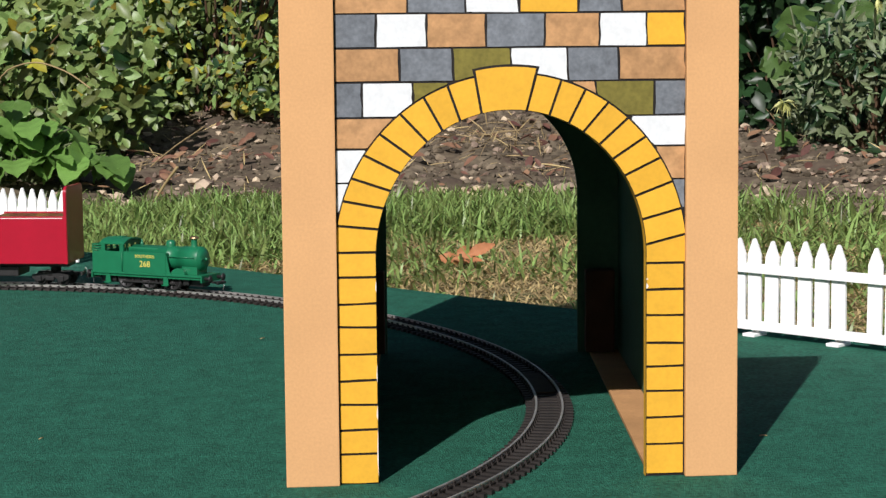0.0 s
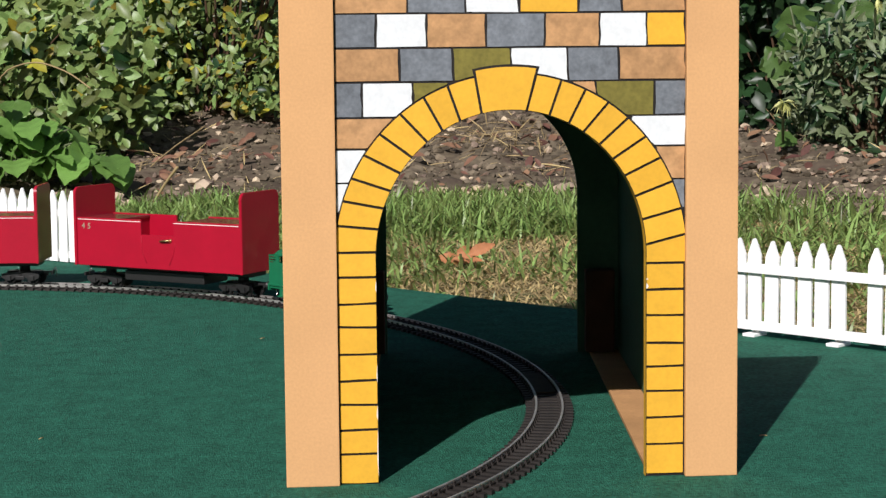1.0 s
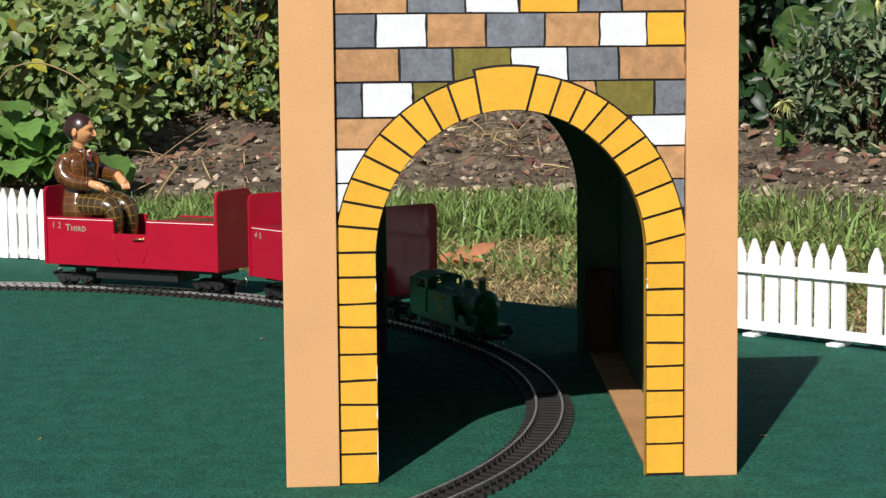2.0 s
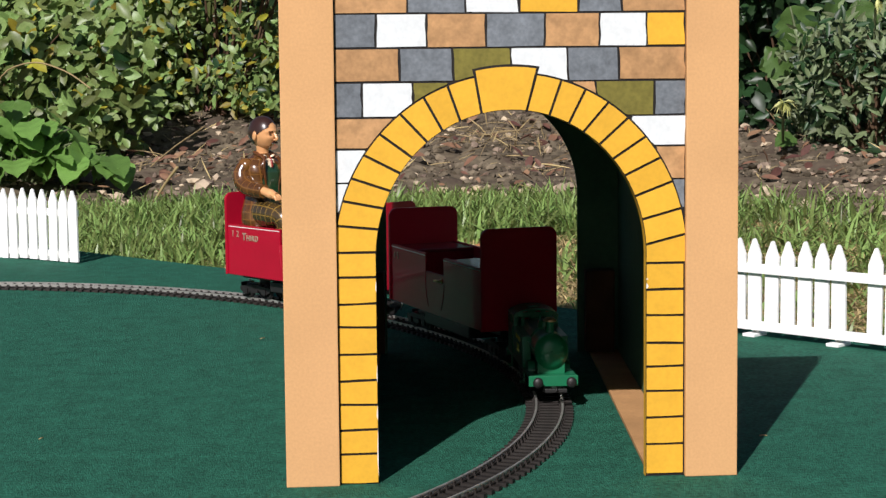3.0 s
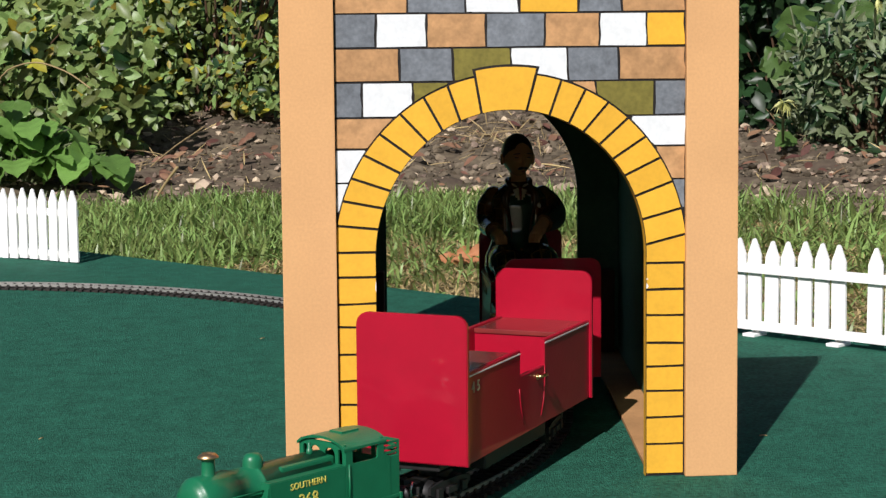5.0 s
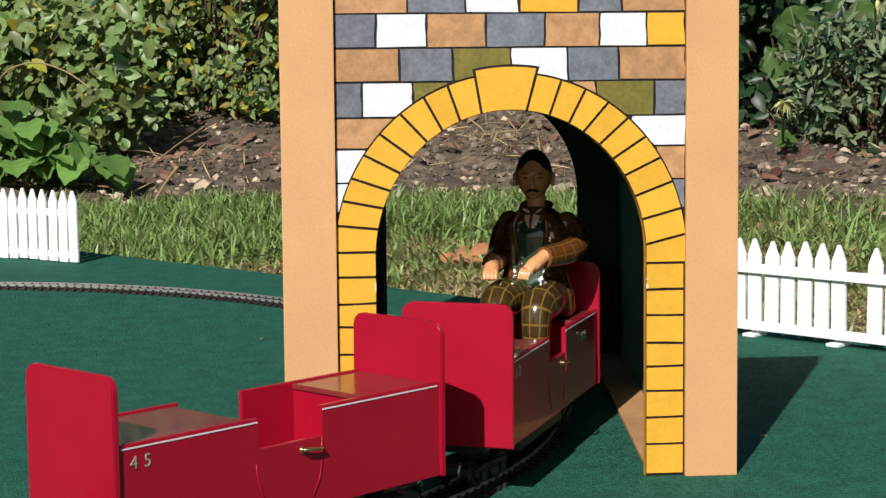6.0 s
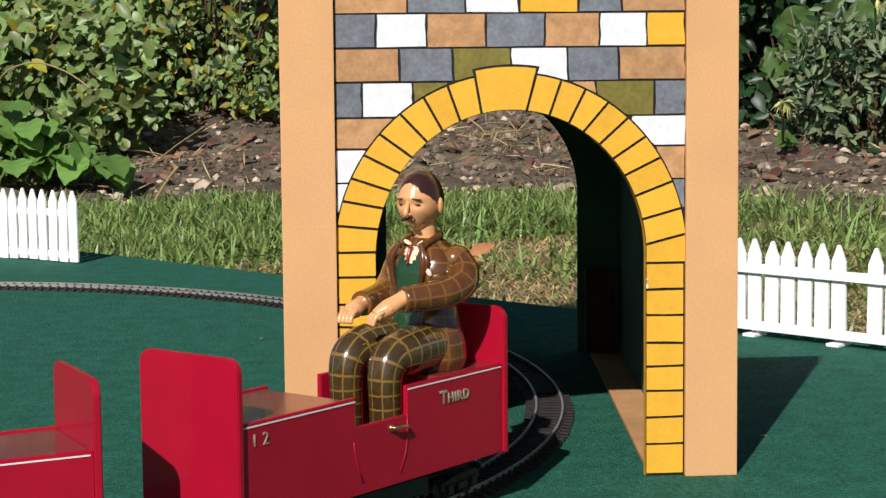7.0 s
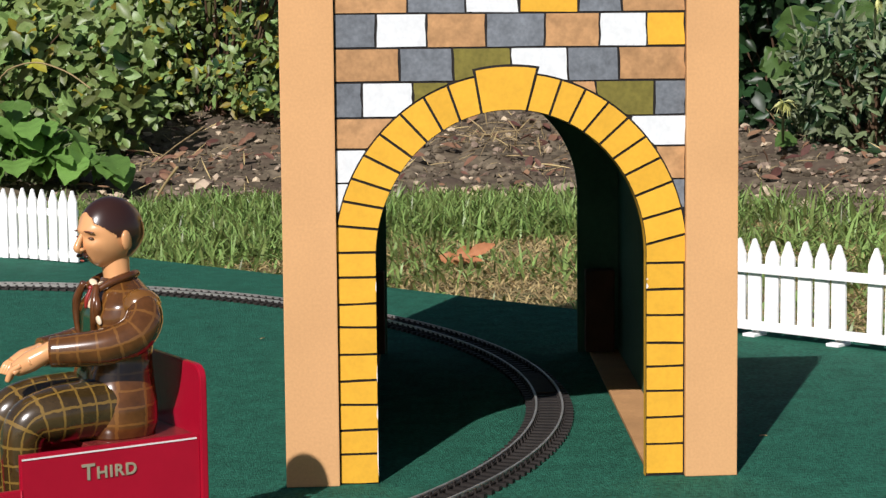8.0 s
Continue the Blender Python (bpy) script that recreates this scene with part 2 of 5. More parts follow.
def thing(name, label, category, m=None, group="", kind=""):
    ob = new(name)
    ob.empty_display_size = 0.01
    if m is not None:
        ob.matrix_basis = m
    return tagged(ob, label, category, group, kind)


def lettering(name, text, size, mat, parent, m, depth=0.0002, bold=0.0, spaced=1.0):
    """Raised letters in the built-in font as a mesh of their own, centred."""
    cu = bpy.data.curves.new(name, "FONT")
    cu.body, cu.size, cu.extrude, cu.align_x, cu.align_y, cu.offset = text, size, depth, "CENTER", "CENTER", bold
    cu.resolution_u, cu.space_character = 3, spaced
    tmp = bpy.data.objects.new(name, cu)
    me = bpy.data.meshes.new_from_object(tmp)
    bpy.data.objects.remove(tmp)
    bpy.data.curves.remove(cu)
    me.materials.clear()
    me.materials.append(mat)
    ob = new(name, me)
    ob.parent, ob.matrix_basis = parent, m
    return ob


def soup(name, verts, faces, mat, smooth=False):
    me = bpy.data.meshes.new(name)
    me.from_pydata(verts, [], faces)
    for x in (mat if isinstance(mat, (list, tuple)) else (mat,)):
        me.materials.append(x)
    if smooth:
        me.polygons.foreach_set("use_smooth", [True] * len(me.polygons))
    return me


# ---- the track's line: bends to the right all the way round ----
BENDS = (1.3791, 1.8961, 2.1528, 1.8463, 1.4354, 1.4857, 1.7339, 1.9976, 1.5319, 2.0777, 2.4033, 2.6364, 2.8279)
START_X, START_Y, START_TURN = -0.7784, 1.7175, 0.5377
STEP = 0.004
_n = int(2.7 / STEP)
_s = np.arange(_n) * STEP
_k = np.interp(_s, np.linspace(0, 2.4, len(BENDS)), BENDS)
_h = START_TURN - np.concatenate([[0], np.cumsum((_k[1:] + _k[:-1]) / 2 * STEP)])
_x = START_X + np.concatenate([[0], np.cumsum(np.cos((_h[1:] + _h[:-1]) / 2) * STEP)])
_y = START_Y + np.concatenate([[0], np.cumsum(np.sin((_h[1:] + _h[:-1]) / 2) * STEP)])


def on_line(s):
    """Place and heading on the track's centre line."""
    if s < 0:
        a = START_TURN + BENDS[0] * -s / 2
        return float(START_X + s * math.cos(a)), float(START_Y + s * math.sin(a)), START_TURN - BENDS[0] * s
    return float(np.interp(s, _s, _x)), float(np.interp(s, _s, _y)), float(np.interp(s, _s, _h))


RAIL_TOP = 0.0055


def riding(s, reach):
    """The pose of a vehicle whose two axles or bogies stand reach before and behind s, on the rail tops."""
    ax, ay, _ = on_line(s + reach)
    bx, by, _ = on_line(s - reach)
    return pose((ax + bx) / 2, (ay + by) / 2, RAIL_TOP, 0, 0, math.degrees(math.atan2(ay - by, ax - bx)))


# ---- ground, layout board, flower bed ----
def build_ground():
    bm = bmesh.new()
    bmesh.ops.create_grid(bm, x_segments=2, y_segments=2, size=150)
    for v in bm.verts:
        v.co.z = -0.022
    lone("ground", bm, TURF, "thin mown lawn over brown thatch", "lawn", "structure")
    a, n = Vector((0.725, -0.689)), Vector((-0.689, -0.725))
    p1, p2 = Vector((-1.3, 2.968)), Vector((0.9, 0.878))
    bm = bmesh.new()
    prism(bm, [tuple(p1), tuple(p1 + n * 2.0), tuple(p2 + n * 2.0), tuple(p2)], 0.02, "z", -0.02)
    lone("layout_board", bm, FELT, "large baseboard covered in dark green felt on the lawn", "baseboard", "structure")
    # bits of fluff and straw on the felt
    rng = random.Random(5)
    for _ in range(16):
        x, y = rng.uniform(-0.25, 0.4), rng.uniform(0.95, 1.6)
        if y > 1.6 - 0.95 * x:
            continue
        bm = bmesh.new()
        ang = rng.uniform(0, 3.1)
        tube(bm, [(0, 0, 0), (0.002 * math.cos(ang), 0.002 * math.sin(ang), 0.0004), (0.0045 * math.cos(ang + 0.3), 0.0045 * math.sin(ang + 0.3), 0.0002)], 0.0004, 5)
        lone("straw_bit", bm, STRAW, "tiny pale straw scrap lying on green felt", "straw", m=pose(x, y, 0.0004), group="scraps on the felt")


def bed_height(x, y):
    d = max(0.0, y - 2.75)
    rise = 0.085 * min(d, 2.6) + 0.01
    lump = noise.noise(Vector((x * 3, y * 3, 0))) * 0.05 + noise.noise(Vector((x * 11, y * 11, 3))) * 0.02 + noise.noise(Vector((x * 30, y * 30, 7))) * 0.007
    edge = min(1.0, max(0.0, (y - 2.68) / 0.3))
    return -0.03 + edge * (rise + lump)


def build_bed():
    nx, ny = 260, 200
    xs, ys = np.linspace(-2.6, 2.6, nx), np.linspace(2.6, 7.0, ny)
    verts = [(x, y, bed_height(x, y)) for y in ys for x in xs]
    faces = [(j * nx + i, j * nx + i + 1, (j + 1) * nx + i + 1, (j + 1) * nx + i) for j in range(ny - 1) for i in range(nx - 1)]
    tagged(new("flower_bed", soup("flower_bed", verts, faces, SOIL, True)), "dark crumbly garden soil bed with pebbles and litter", "soil", kind="structure")


# ---- tunnel ----
U_MID, HALF_IN, HALF_OUT = 0.1205, 0.0718, 0.0938
SPRING_IN, RISE_IN, SPRING_OUT, RISE_OUT = 0.1200, 0.0772, 0.1210, 0.0958
PANEL_W, PANEL_H, PILLAR_W = 0.2412, 0.2950, 0.0280


def arch_line(half, spring, rise, n=40):
    return [(U_MID - half * math.cos(math.pi * i / n), spring + rise * math.sin(math.pi * i / n)) for i in range(n + 1)]


def portal(name, m, tunnel, label, mat):
    """An arched board with a pillar strip at either side."""
    bm = bmesh.new()
    outline = [(0.0, 0), (U_MID - HALF_IN, 0)] + arch_line(HALF_IN, SPRING_IN, RISE_IN) + [(U_MID + HALF_IN, 0), (PANEL_W, 0), (PANEL_W, PANEL_H), (0, PANEL_H)]
    prism(bm, outline, 0.006, "y", 0.0)
    for face in bm.faces:
        face.normal_update()
        face.material_index = 1 if abs(face.normal.y) < 0.5 else 0
    f = part(name, bm, (mat, YELLOW if mat is INK else mat), tunnel, label, m)
    for u0 in (0.0, PANEL_W - PILLAR_W):
        bm = bmesh.new()
        box(bm, u0 - 0.0002, u0 + PILLAR_W, -0.0042, -0.0002, 0.0, PANEL_H + 0.002, 0.0006)
        # slightly uneven sawn edges
        for v in bm.verts:
            v.co.x += 0.0004 * noise.noise(Vector((v.co.x * 40, 0, v.co.z * 60)))
        part("pillar_strip", bm, MDF, f, "plain tan board strip")
    return f


def paint_portal(f):
    """Yellow arch stones and courses of coloured bricks, each a little proud of the black joints."""
    rng = random.Random(9)
    gap = 0.0007

    def stone(points, lift=0.0006):
        b = bmesh.new()
        prism(b, points, -lift, "y", -0.0002)
        part("arch_stone", b, YELLOW, f)

    def ring(side, a0, a1, o0, o1, k=1.0):
        pts = []
        for half, spring, rise, x0, x1, order in ((HALF_IN + 0.0003, SPRING_IN, RISE_IN + 0.0003, a0, a1, 1), (HALF_OUT - 0.0006, SPRING_OUT, (RISE_OUT - 0.0006) * k, o0, o1, -1)):
            row = []
            for i in range(7):
                a = radians(x0 + (x1 - x0) * i / 6) + (gap / half if i == 0 else -gap / half if i == 6 else 0)
                row.append((U_MID + side * half * math.cos(a), spring + rise * math.sin(a)))
            pts += row[::order]
        return pts

    for side, legs, inner, outer in (
            (-1, (0.0002, 0.0164, 0.0294, 0.0425, 0.0558, 0.0696, 0.0838, 0.0966, 0.1104, 0.1235), (2.6, 11.6, 20.0, 27.4, 35.4, 43.3, 52.0, 59.8, 68.1, 77.5), (1.5, 10.1, 18.1, 25.8, 34.1, 42.4, 51.5, 60.6, 69.1, 78.4)),
            (1, (0.0010, 0.0175, 0.0319, 0.0464, 0.0595, 0.0724, 0.0873, 0.1009, 0.1152), (-3.6, 3.8, 13.9, 23.6, 32.9, 41.2, 49.3, 57.7, 64.8, 73.6, 83.4), (-3.5, 5.7, 14.1, 23.2, 31.8, 40.1, 48.4, 56.5, 65.0, 73.4, 81.8))):
        wob = [rng.uniform(-0.0006, 0.0006) for _ in legs]
        wob[0] = wob[-1] = 0.0
        for k in range(len(legs) - 1):
            a, b, mid = U_MID + side * (HALF_IN + 0.0003), U_MID + side * 0.0918, U_MID + side * 0.082
            sag = rng.uniform(-0.0003, 0.0003)
            stone([(a, legs[k] + gap), (mid, legs[k] + gap + wob[k] * 0.5 + sag), (b, legs[k] + gap + wob[k]), (b, legs[k + 1] - gap + wob[k + 1]), (mid, legs[k + 1] - gap + wob[k + 1] * 0.5), (a, legs[k + 1] - gap)])
        for a0, a1, o0, o1 in zip(inner, inner[1:], outer, outer[1:]):
            stone(ring(side, a0, a1, o0, o1))
    b = bmesh.new()
    prism(b, ring(-1, 77.4, 180 - 83.3, 76.9, 180 - 80.3, 1.052), -0.0007, "y", -0.0002)
    part("keystone_outline", b, INK, f, "black painted outline")
    stone(ring(-1, 77.5, 180 - 83.4, 78.0, 180 - 81.4, 1.038), 0.0010)
    # pale board showing where paint has chipped off the opening's edge
    for side, z0, z1, w in ((1, 0.1016, 0.1046, 0.0012), (1, 0.1062, 0.1072, 0.0008), (-1, 0.0040, 0.0300, 0.0006), (-1, 0.0340, 0.0420, 0.0007), (-1, 0.0540, 0.0640, 0.0005), (-1, 0.1020, 0.1085, 0.0006)):
        b = bmesh.new()
        e = U_MID + side * (HALF_IN + 0.0001)
        prism(b, [(e, z0), (e + side * w, z0 + (z1 - z0) * 0.35), (e + side * w * 0.7, z0 + (z1 - z0) * 0.7), (e, z1)], -0.0009, "y", -0.0002)
        part("paint_chip", b, LINE, f, "bare pale chip")
    # T tan, G grey, W white, Y yellow, O olive, with where each ends along the course
    paint = {"T": BRICK_TAN, "G": BRICK_GREY, "W": BRICK_WHITE, "Y": YELLOW, "O": BRICK_OLIVE}
    courses = [
        (0.2478, 0.2655, "T.0665 G.0970 W.1252 Y.1562 G.1795 T.2134"),
        (0.2299, 0.2478, "G.0499 W.0766 T.1077 G.1382 T.1672 W.1927 Y.2134"),
        (0.2122, 0.2299, "T.0622 G.0905 O.1206 W.1510 G.1778 T.2134"),
        (0.1938, 0.2122, "G.0424 W.0692 O.0960 G.1500 T.1660 O.1965 G.2134"),
        (0.1775, 0.1938, "T.0620 W.0900 O.1700 W.2134"),
        (0.1600, 0.1775, "W.0480 G.1800 T.2134"),
        (0.1440, 0.1600, "W.0420 G.1900 G.2134"),
        (0.2655, 0.2800, "G.0550 T.0860 W.1150 O.1420 T.1700 G.2134"),
        (0.2800, 0.2950, "T.0620 W.0930 G.1240 Y.1530 T.1830 G.2134")]
    for z0, z1, row in courses:
        u0 = PILLAR_W
        lean0 = 0.0
        for word in row.split():
            u1 = float("0" + word[1:])
            lean1 = rng.uniform(-0.0009, 0.0009)
            d0, d1 = rng.uniform(-0.0003, 0.0003), rng.uniform(-0.0003, 0.0003)
            n = 24
            run = []
            for i in range(n + 1):
                q = i / n
                lo, hi = u0 + 0.0006, u1 - 0.0006
                u = lo + (hi - lo) * q
                e = (u - U_MID) / HALF_OUT
                floor = SPRING_OUT + RISE_OUT * math.sqrt(max(0.0, 1 - e * e)) + 0.0005 if abs(e) < 1 else 0
                base = max(z0 + 0.0006 + d0 * (1 - q) + d1 * q, floor)
                if base < z1 - 0.0009:
                    shift = lean0 * (1 - q) + lean1 * q
                    run.append(((u + shift, z1 - 0.0005), (u, base)))
            if len(run) > 1 and run[-1][1][0] - run[0][1][0] > 0.0012:
                b = bmesh.new()
                keep = run if any(abs(r[1][1] - z0) > 0.0012 for r in run) else [run[0], run[n // 2], run[-1]]
                low, top = [q[1] for q in keep], [q[0] for q in keep][::-1]
                wave = [(a[0] + (c[0] - a[0]) * k + rng.uniform(-0.0004, 0.0004), a[1] + (c[1] - a[1]) * k) for a, c in ((low[-1], top[0]), (top[-1], low[0])) for k in (0.3, 0.65)]
                prism(b, low + wave[:2] + top + wave[2:], -0.0004, "y", -0.0002)
                part("brick", b, paint[word[0]], f)
            u0, lean0 = u1, lean1


REAR_Y = 1.392


def build_tunnel():
    tunnel = thing("toy_tunnel", "handmade toy tunnel with painted brick portal and yellow arch", "toy tunnel", pose(0.0310, 0.99, 0))
    inv = pose(0.0310, 0.99, 0).inverted()
    front = portal("front_portal", inv @ pose(-0.0836, 0.9676, 0, -0.68, 0, 4.857), tunnel, "painted front portal with black joints", INK)
    paint_portal(front)
    portal("rear_portal", inv @ pose(0.1497, REAR_Y + 0.006, 0, 0, 0, 180), tunnel, "dark green rear portal", LINING)
    body = tunnel
    half, spring, rise, long = 0.1005, 0.125, 0.098, REAR_Y - 0.99 - 0.001
    n = 28
    inner = [(-half * math.cos(math.pi * i / n), spring + rise * math.sin(math.pi * i / n)) for i in range(n + 1)]
    outer = [(-(half + 0.003) * math.cos(math.pi * i / n), spring + (rise + 0.003) * math.sin(math.pi * i / n)) for i in range(n + 1)]
    bm = bmesh.new()
    prism(bm, inner + outer[::-1], long, "y", 0.004)
    part("vault", bm, LINING, body, "curved dark green lining")
    for sx in (-1, 1):
        bm = bmesh.new()
        box(bm, *sorted((sx * half, sx * (half + 0.003))), 0.004, long, 0.0, spring, 0.0)
        part("side_wall", bm, LINING, body, "dark green side wall")
        bm = bmesh.new()
        box(bm, *sorted((sx * (half - 0.022), sx * (half - 0.0003))), 0.006, long - 0.001, 0.0, 0.0025, 0.0004)
        part("floor_strip", bm, PLYWOOD, body, "bare plywood strip on the floor")
        bm = bmesh.new()
        box(bm, *sorted((sx * (half - 0.0255), sx * (half - 0.004))), long - 0.016, long - 0.0012, 0.0027, 0.064, 0.0008)
        part("corner_block", bm, DARKWOOD, body, "dark wooden corner block")


# ---- fences ----
def build_fence(m, count, skip, label, rails_behind=False):
    f = thing("picket_fence", label, "fence", m, group="white toy fences")
    pitch, w, tip = 0.0154, 0.0122, 0.0785 if rails_behind else 0.0775
    low = 0.0010 if rails_behind else 0.0075
    long = (count - 1) * pitch + w
    bm = bmesh.new()
    prism(bm, [(0, low), (w, low), (w, tip - 0.013), (w * 0.5 + 0.0012, tip - 0.0006), (w * 0.5, tip), (w * 0.5 - 0.0012, tip - 0.0006), (0, tip - 0.013)], 0.0022)
    me = mesh_of(bm, "picket", WHITE)
    rng = random.Random(3)
    for i in range(count):
        if i in skip:
            continue
        ob = new("picket", me)
        ob.parent, ob.matrix_basis = f, pose(i * pitch, 0, rng.uniform(-0.0008, 0.0008), 0, rng.uniform(-0.8, 0.8), 0)
    for z0, z1 in ((0.0505, 0.0580), (0.0052, 0.0125)):
        bm = bmesh.new()
        y0 = 0.0023 if rails_behind else -0.0034
        box(bm, 0.001 if rails_behind else -0.001, long - 0.002 if rails_behind else long + 0.001, y0, y0 + 0.0033, z0, z1, 0.0004)
        part("rail", bm, WHITE, f)
    for i in range(2, count, 5):
        bm = bmesh.new()
        box(bm, i * pitch, i * pitch + 0.011, 0.0024 if rails_behind else -0.0075, 0.014 if rails_behind else 0.011, 0.0, 0.0026, 0.0005)
        box(bm, i * pitch + 0.002, i * pitch + 0.009, 0.0025, 0.0055, 0.002, 0.012)
        part("foot", bm, WHITE, f)
    return f


# ---- track ----
def build_track():
    track = thing("railway_track", "curved model railway track with dark sleepers and bright rails", "railway track")
    bm = bmesh.new()
    box(bm, -0.0019, 0.0019, -0.0150, 0.0150, 0.0, 0.0022, 0.0)
    for y in (-0.00825, 0.00825):
        box(bm, -0.0017, 0.0017, y - 0.0021, y + 0.0021, 0.0022, 0.0034)
        for side in (-1, 1):
            box(bm, -0.0011, 0.0011, *sorted((y + side * 0.0005, y + side * 0.0014)), 0.0033, 0.0045)
    me = mesh_of(bm, "sleeper", SLEEPER)
    rest_v, rest_f = [], []
    s, i = -0.10, 0
    while s < 2.6:
        x, y, h = on_line(s)
        if s < 1.90:
            ob = new("sleeper", me)
            ob.parent, ob.matrix_basis = track, pose(x, y, 0.0002, 0, 0, math.degrees(h))
        else:
            c, d = math.cos(h), math.sin(h)
            k = len(rest_v)
            rest_v += [(x + a * c - b * d, y + a * d + b * c, z) for a in (-0.0016, 0.0016) for b in (-0.015, 0.015) for z in (0.0002, 0.0024)]
            rest_f += [tuple(k + j for j in q) for q in ((0, 1, 3, 2), (4, 6, 7, 5), (0, 4, 5, 1), (2, 3, 7, 6), (1, 5, 7, 3))]
        s += 0.0088
    ob = new("sleepers_beyond", soup("sleepers_beyond", rest_v, rest_f, SLEEPER))
    ob.parent = track
    tagged(ob, kind="stuff")
    half = [(-0.0012, 0.0024), (0.0012, 0.0024), (0.0012, 0.0030), (0.0004, 0.0034), (0.0004, 0.0046), (0.00065, 0.0048), (0.00065, RAIL_TOP), (-0.00065, RAIL_TOP), (-0.00065, 0.0048), (-0.0004, 0.0046), (-0.0004, 0.0034), (-0.0012, 0.0030)]
    for off in (0.00825, -0.00825):
        bm = bmesh.new()
        prev = None
        for s in np.arange(-0.10, 2.6, 0.012):
            x, y, h = on_line(float(s))
            ring = [bm.verts.new((x - math.sin(h) * (off + a), y + math.cos(h) * (off + a), z)) for a, z in half]
            if prev:
                for k in range(len(ring)):
                    bm.faces.new((prev[k], prev[(k + 1) % len(ring)], ring[(k + 1) % len(ring)], ring[k]))
            prev = ring
        bmesh.ops.recalc_face_normals(bm, faces=bm.faces[:])
        for f in bm.faces:
            f.material_index = 1 if max(v.co.z for v in f.verts) < 0.0036 else 0
        part("rail", bm, (RAIL, SLEEPER), track, "bright metal rail")
    for off in (0.0100, -0.0100):
        bm = bmesh.new()
        prev = None
        for s in np.arange(-0.10, 2.6, 0.012):
            x, y, h = on_line(float(s))
            ring = [bm.verts.new((x - math.sin(h) * (off + a), y + math.cos(h) * (off + a), z)) for a, z in ((-0.0013, 0.0001), (0.0013, 0.0001), (0.0013, 0.0016), (-0.0013, 0.0016))]
            if prev:
                for k in range(4):
                    bm.faces.new((prev[k], prev[(k + 1) % 4], ring[(k + 1) % 4], ring[k]))
            prev = ring
        bmesh.ops.recalc_face_normals(bm, faces=bm.faces[:])
        part("sleeper_web", bm, SLEEPER, track)
    bm = bmesh.new()
    prev = None
    for s in np.arange(1.125, 1.2, 0.008):
        x, y, h = on_line(float(s))
        ring = [bm.verts.new((x - math.sin(h) * a, y + math.cos(h) * a, z)) for a, z in ((-0.0068, 0.0026), (0.0068, 0.0026), (0.0068, 0.0036), (-0.0068, 0.0036))]
        if prev:
            for k in range(4):
                bm.faces.new((prev[k], prev[(k + 1) % 4], ring[(k + 1) % 4], ring[k]))
        else:
            bm.faces.new(ring)
        prev = ring
    bm.faces.new(prev[::-1])
    bmesh.ops.recalc_face_normals(bm, faces=bm.faces[:])
    part("power_plate", bm, CLIP, track, "dusty brown plate between the rails")


# ---- train ----
def wheelset(parent, x, r, gauge=0.0165):
    bm = bmesh.new()
    for sy in (-1, 1):
        y = sy * gauge / 2
        lathe(bm, [(r * 0.55, y - sy * 0.001), (r * 0.75, y - sy * 0.0012), (r + 0.0007, y - sy * 0.0009), (r + 0.0007, y - sy * 0.0004), (r, y), (r, y + sy * 0.0022), (r * 0.8, y + sy * 0.0022), (r * 0.75, y + sy * 0.0014), (0.001, y + sy * 0.0014)], (0, 0, 0), "y", 16)
        for k in range(8):
            a = k * math.pi / 4
            tube(bm, [(0, y + sy * 0.0018, 0), (math.cos(a) * r * 0.85, y + sy * 0.0018, math.sin(a) * r * 0.85)], 0.0005, 5)
    tube(bm, [(0, -gauge / 2, 0), (0, gauge / 2, 0)], 0.0012, 8)
    return part("wheelset", bm, BLACK, parent, m=pose(x, 0, r))


def coupling(parent, x, way):
    bm = bmesh.new()
    box(bm, *sorted((x, x + way * 0.011)), -0.0015, 0.0015, 0.0075, 0.0092, 0.0003)
    box(bm, *sorted((x + way * 0.0095, x + way * 0.0115)), -0.0075, 0.0075, 0.0072, 0.0096, 0.0004)
    tube(bm, [(x + way * 0.006, 0, 0.009), (x + way * 0.013, 0, 0.0105), (x + way * 0.0145, 0, 0.0085)], 0.0007, 6)
    part("coupling", bm, BLACK, parent)
    bm = bmesh.new()
    tube(bm, [(x + way * 0.010, 0.0035, 0.0072), (x + way * 0.0118, 0.0035, 0.0058), (x + way * 0.0112, 0.0030, 0.0030), (x + way * 0.0105, 0.0026, 0.0012)], 0.0005, 6)
    part("coupling_hook", bm, STEEL, parent, "bright steel hook")


LOCO_REACH = 0.0268


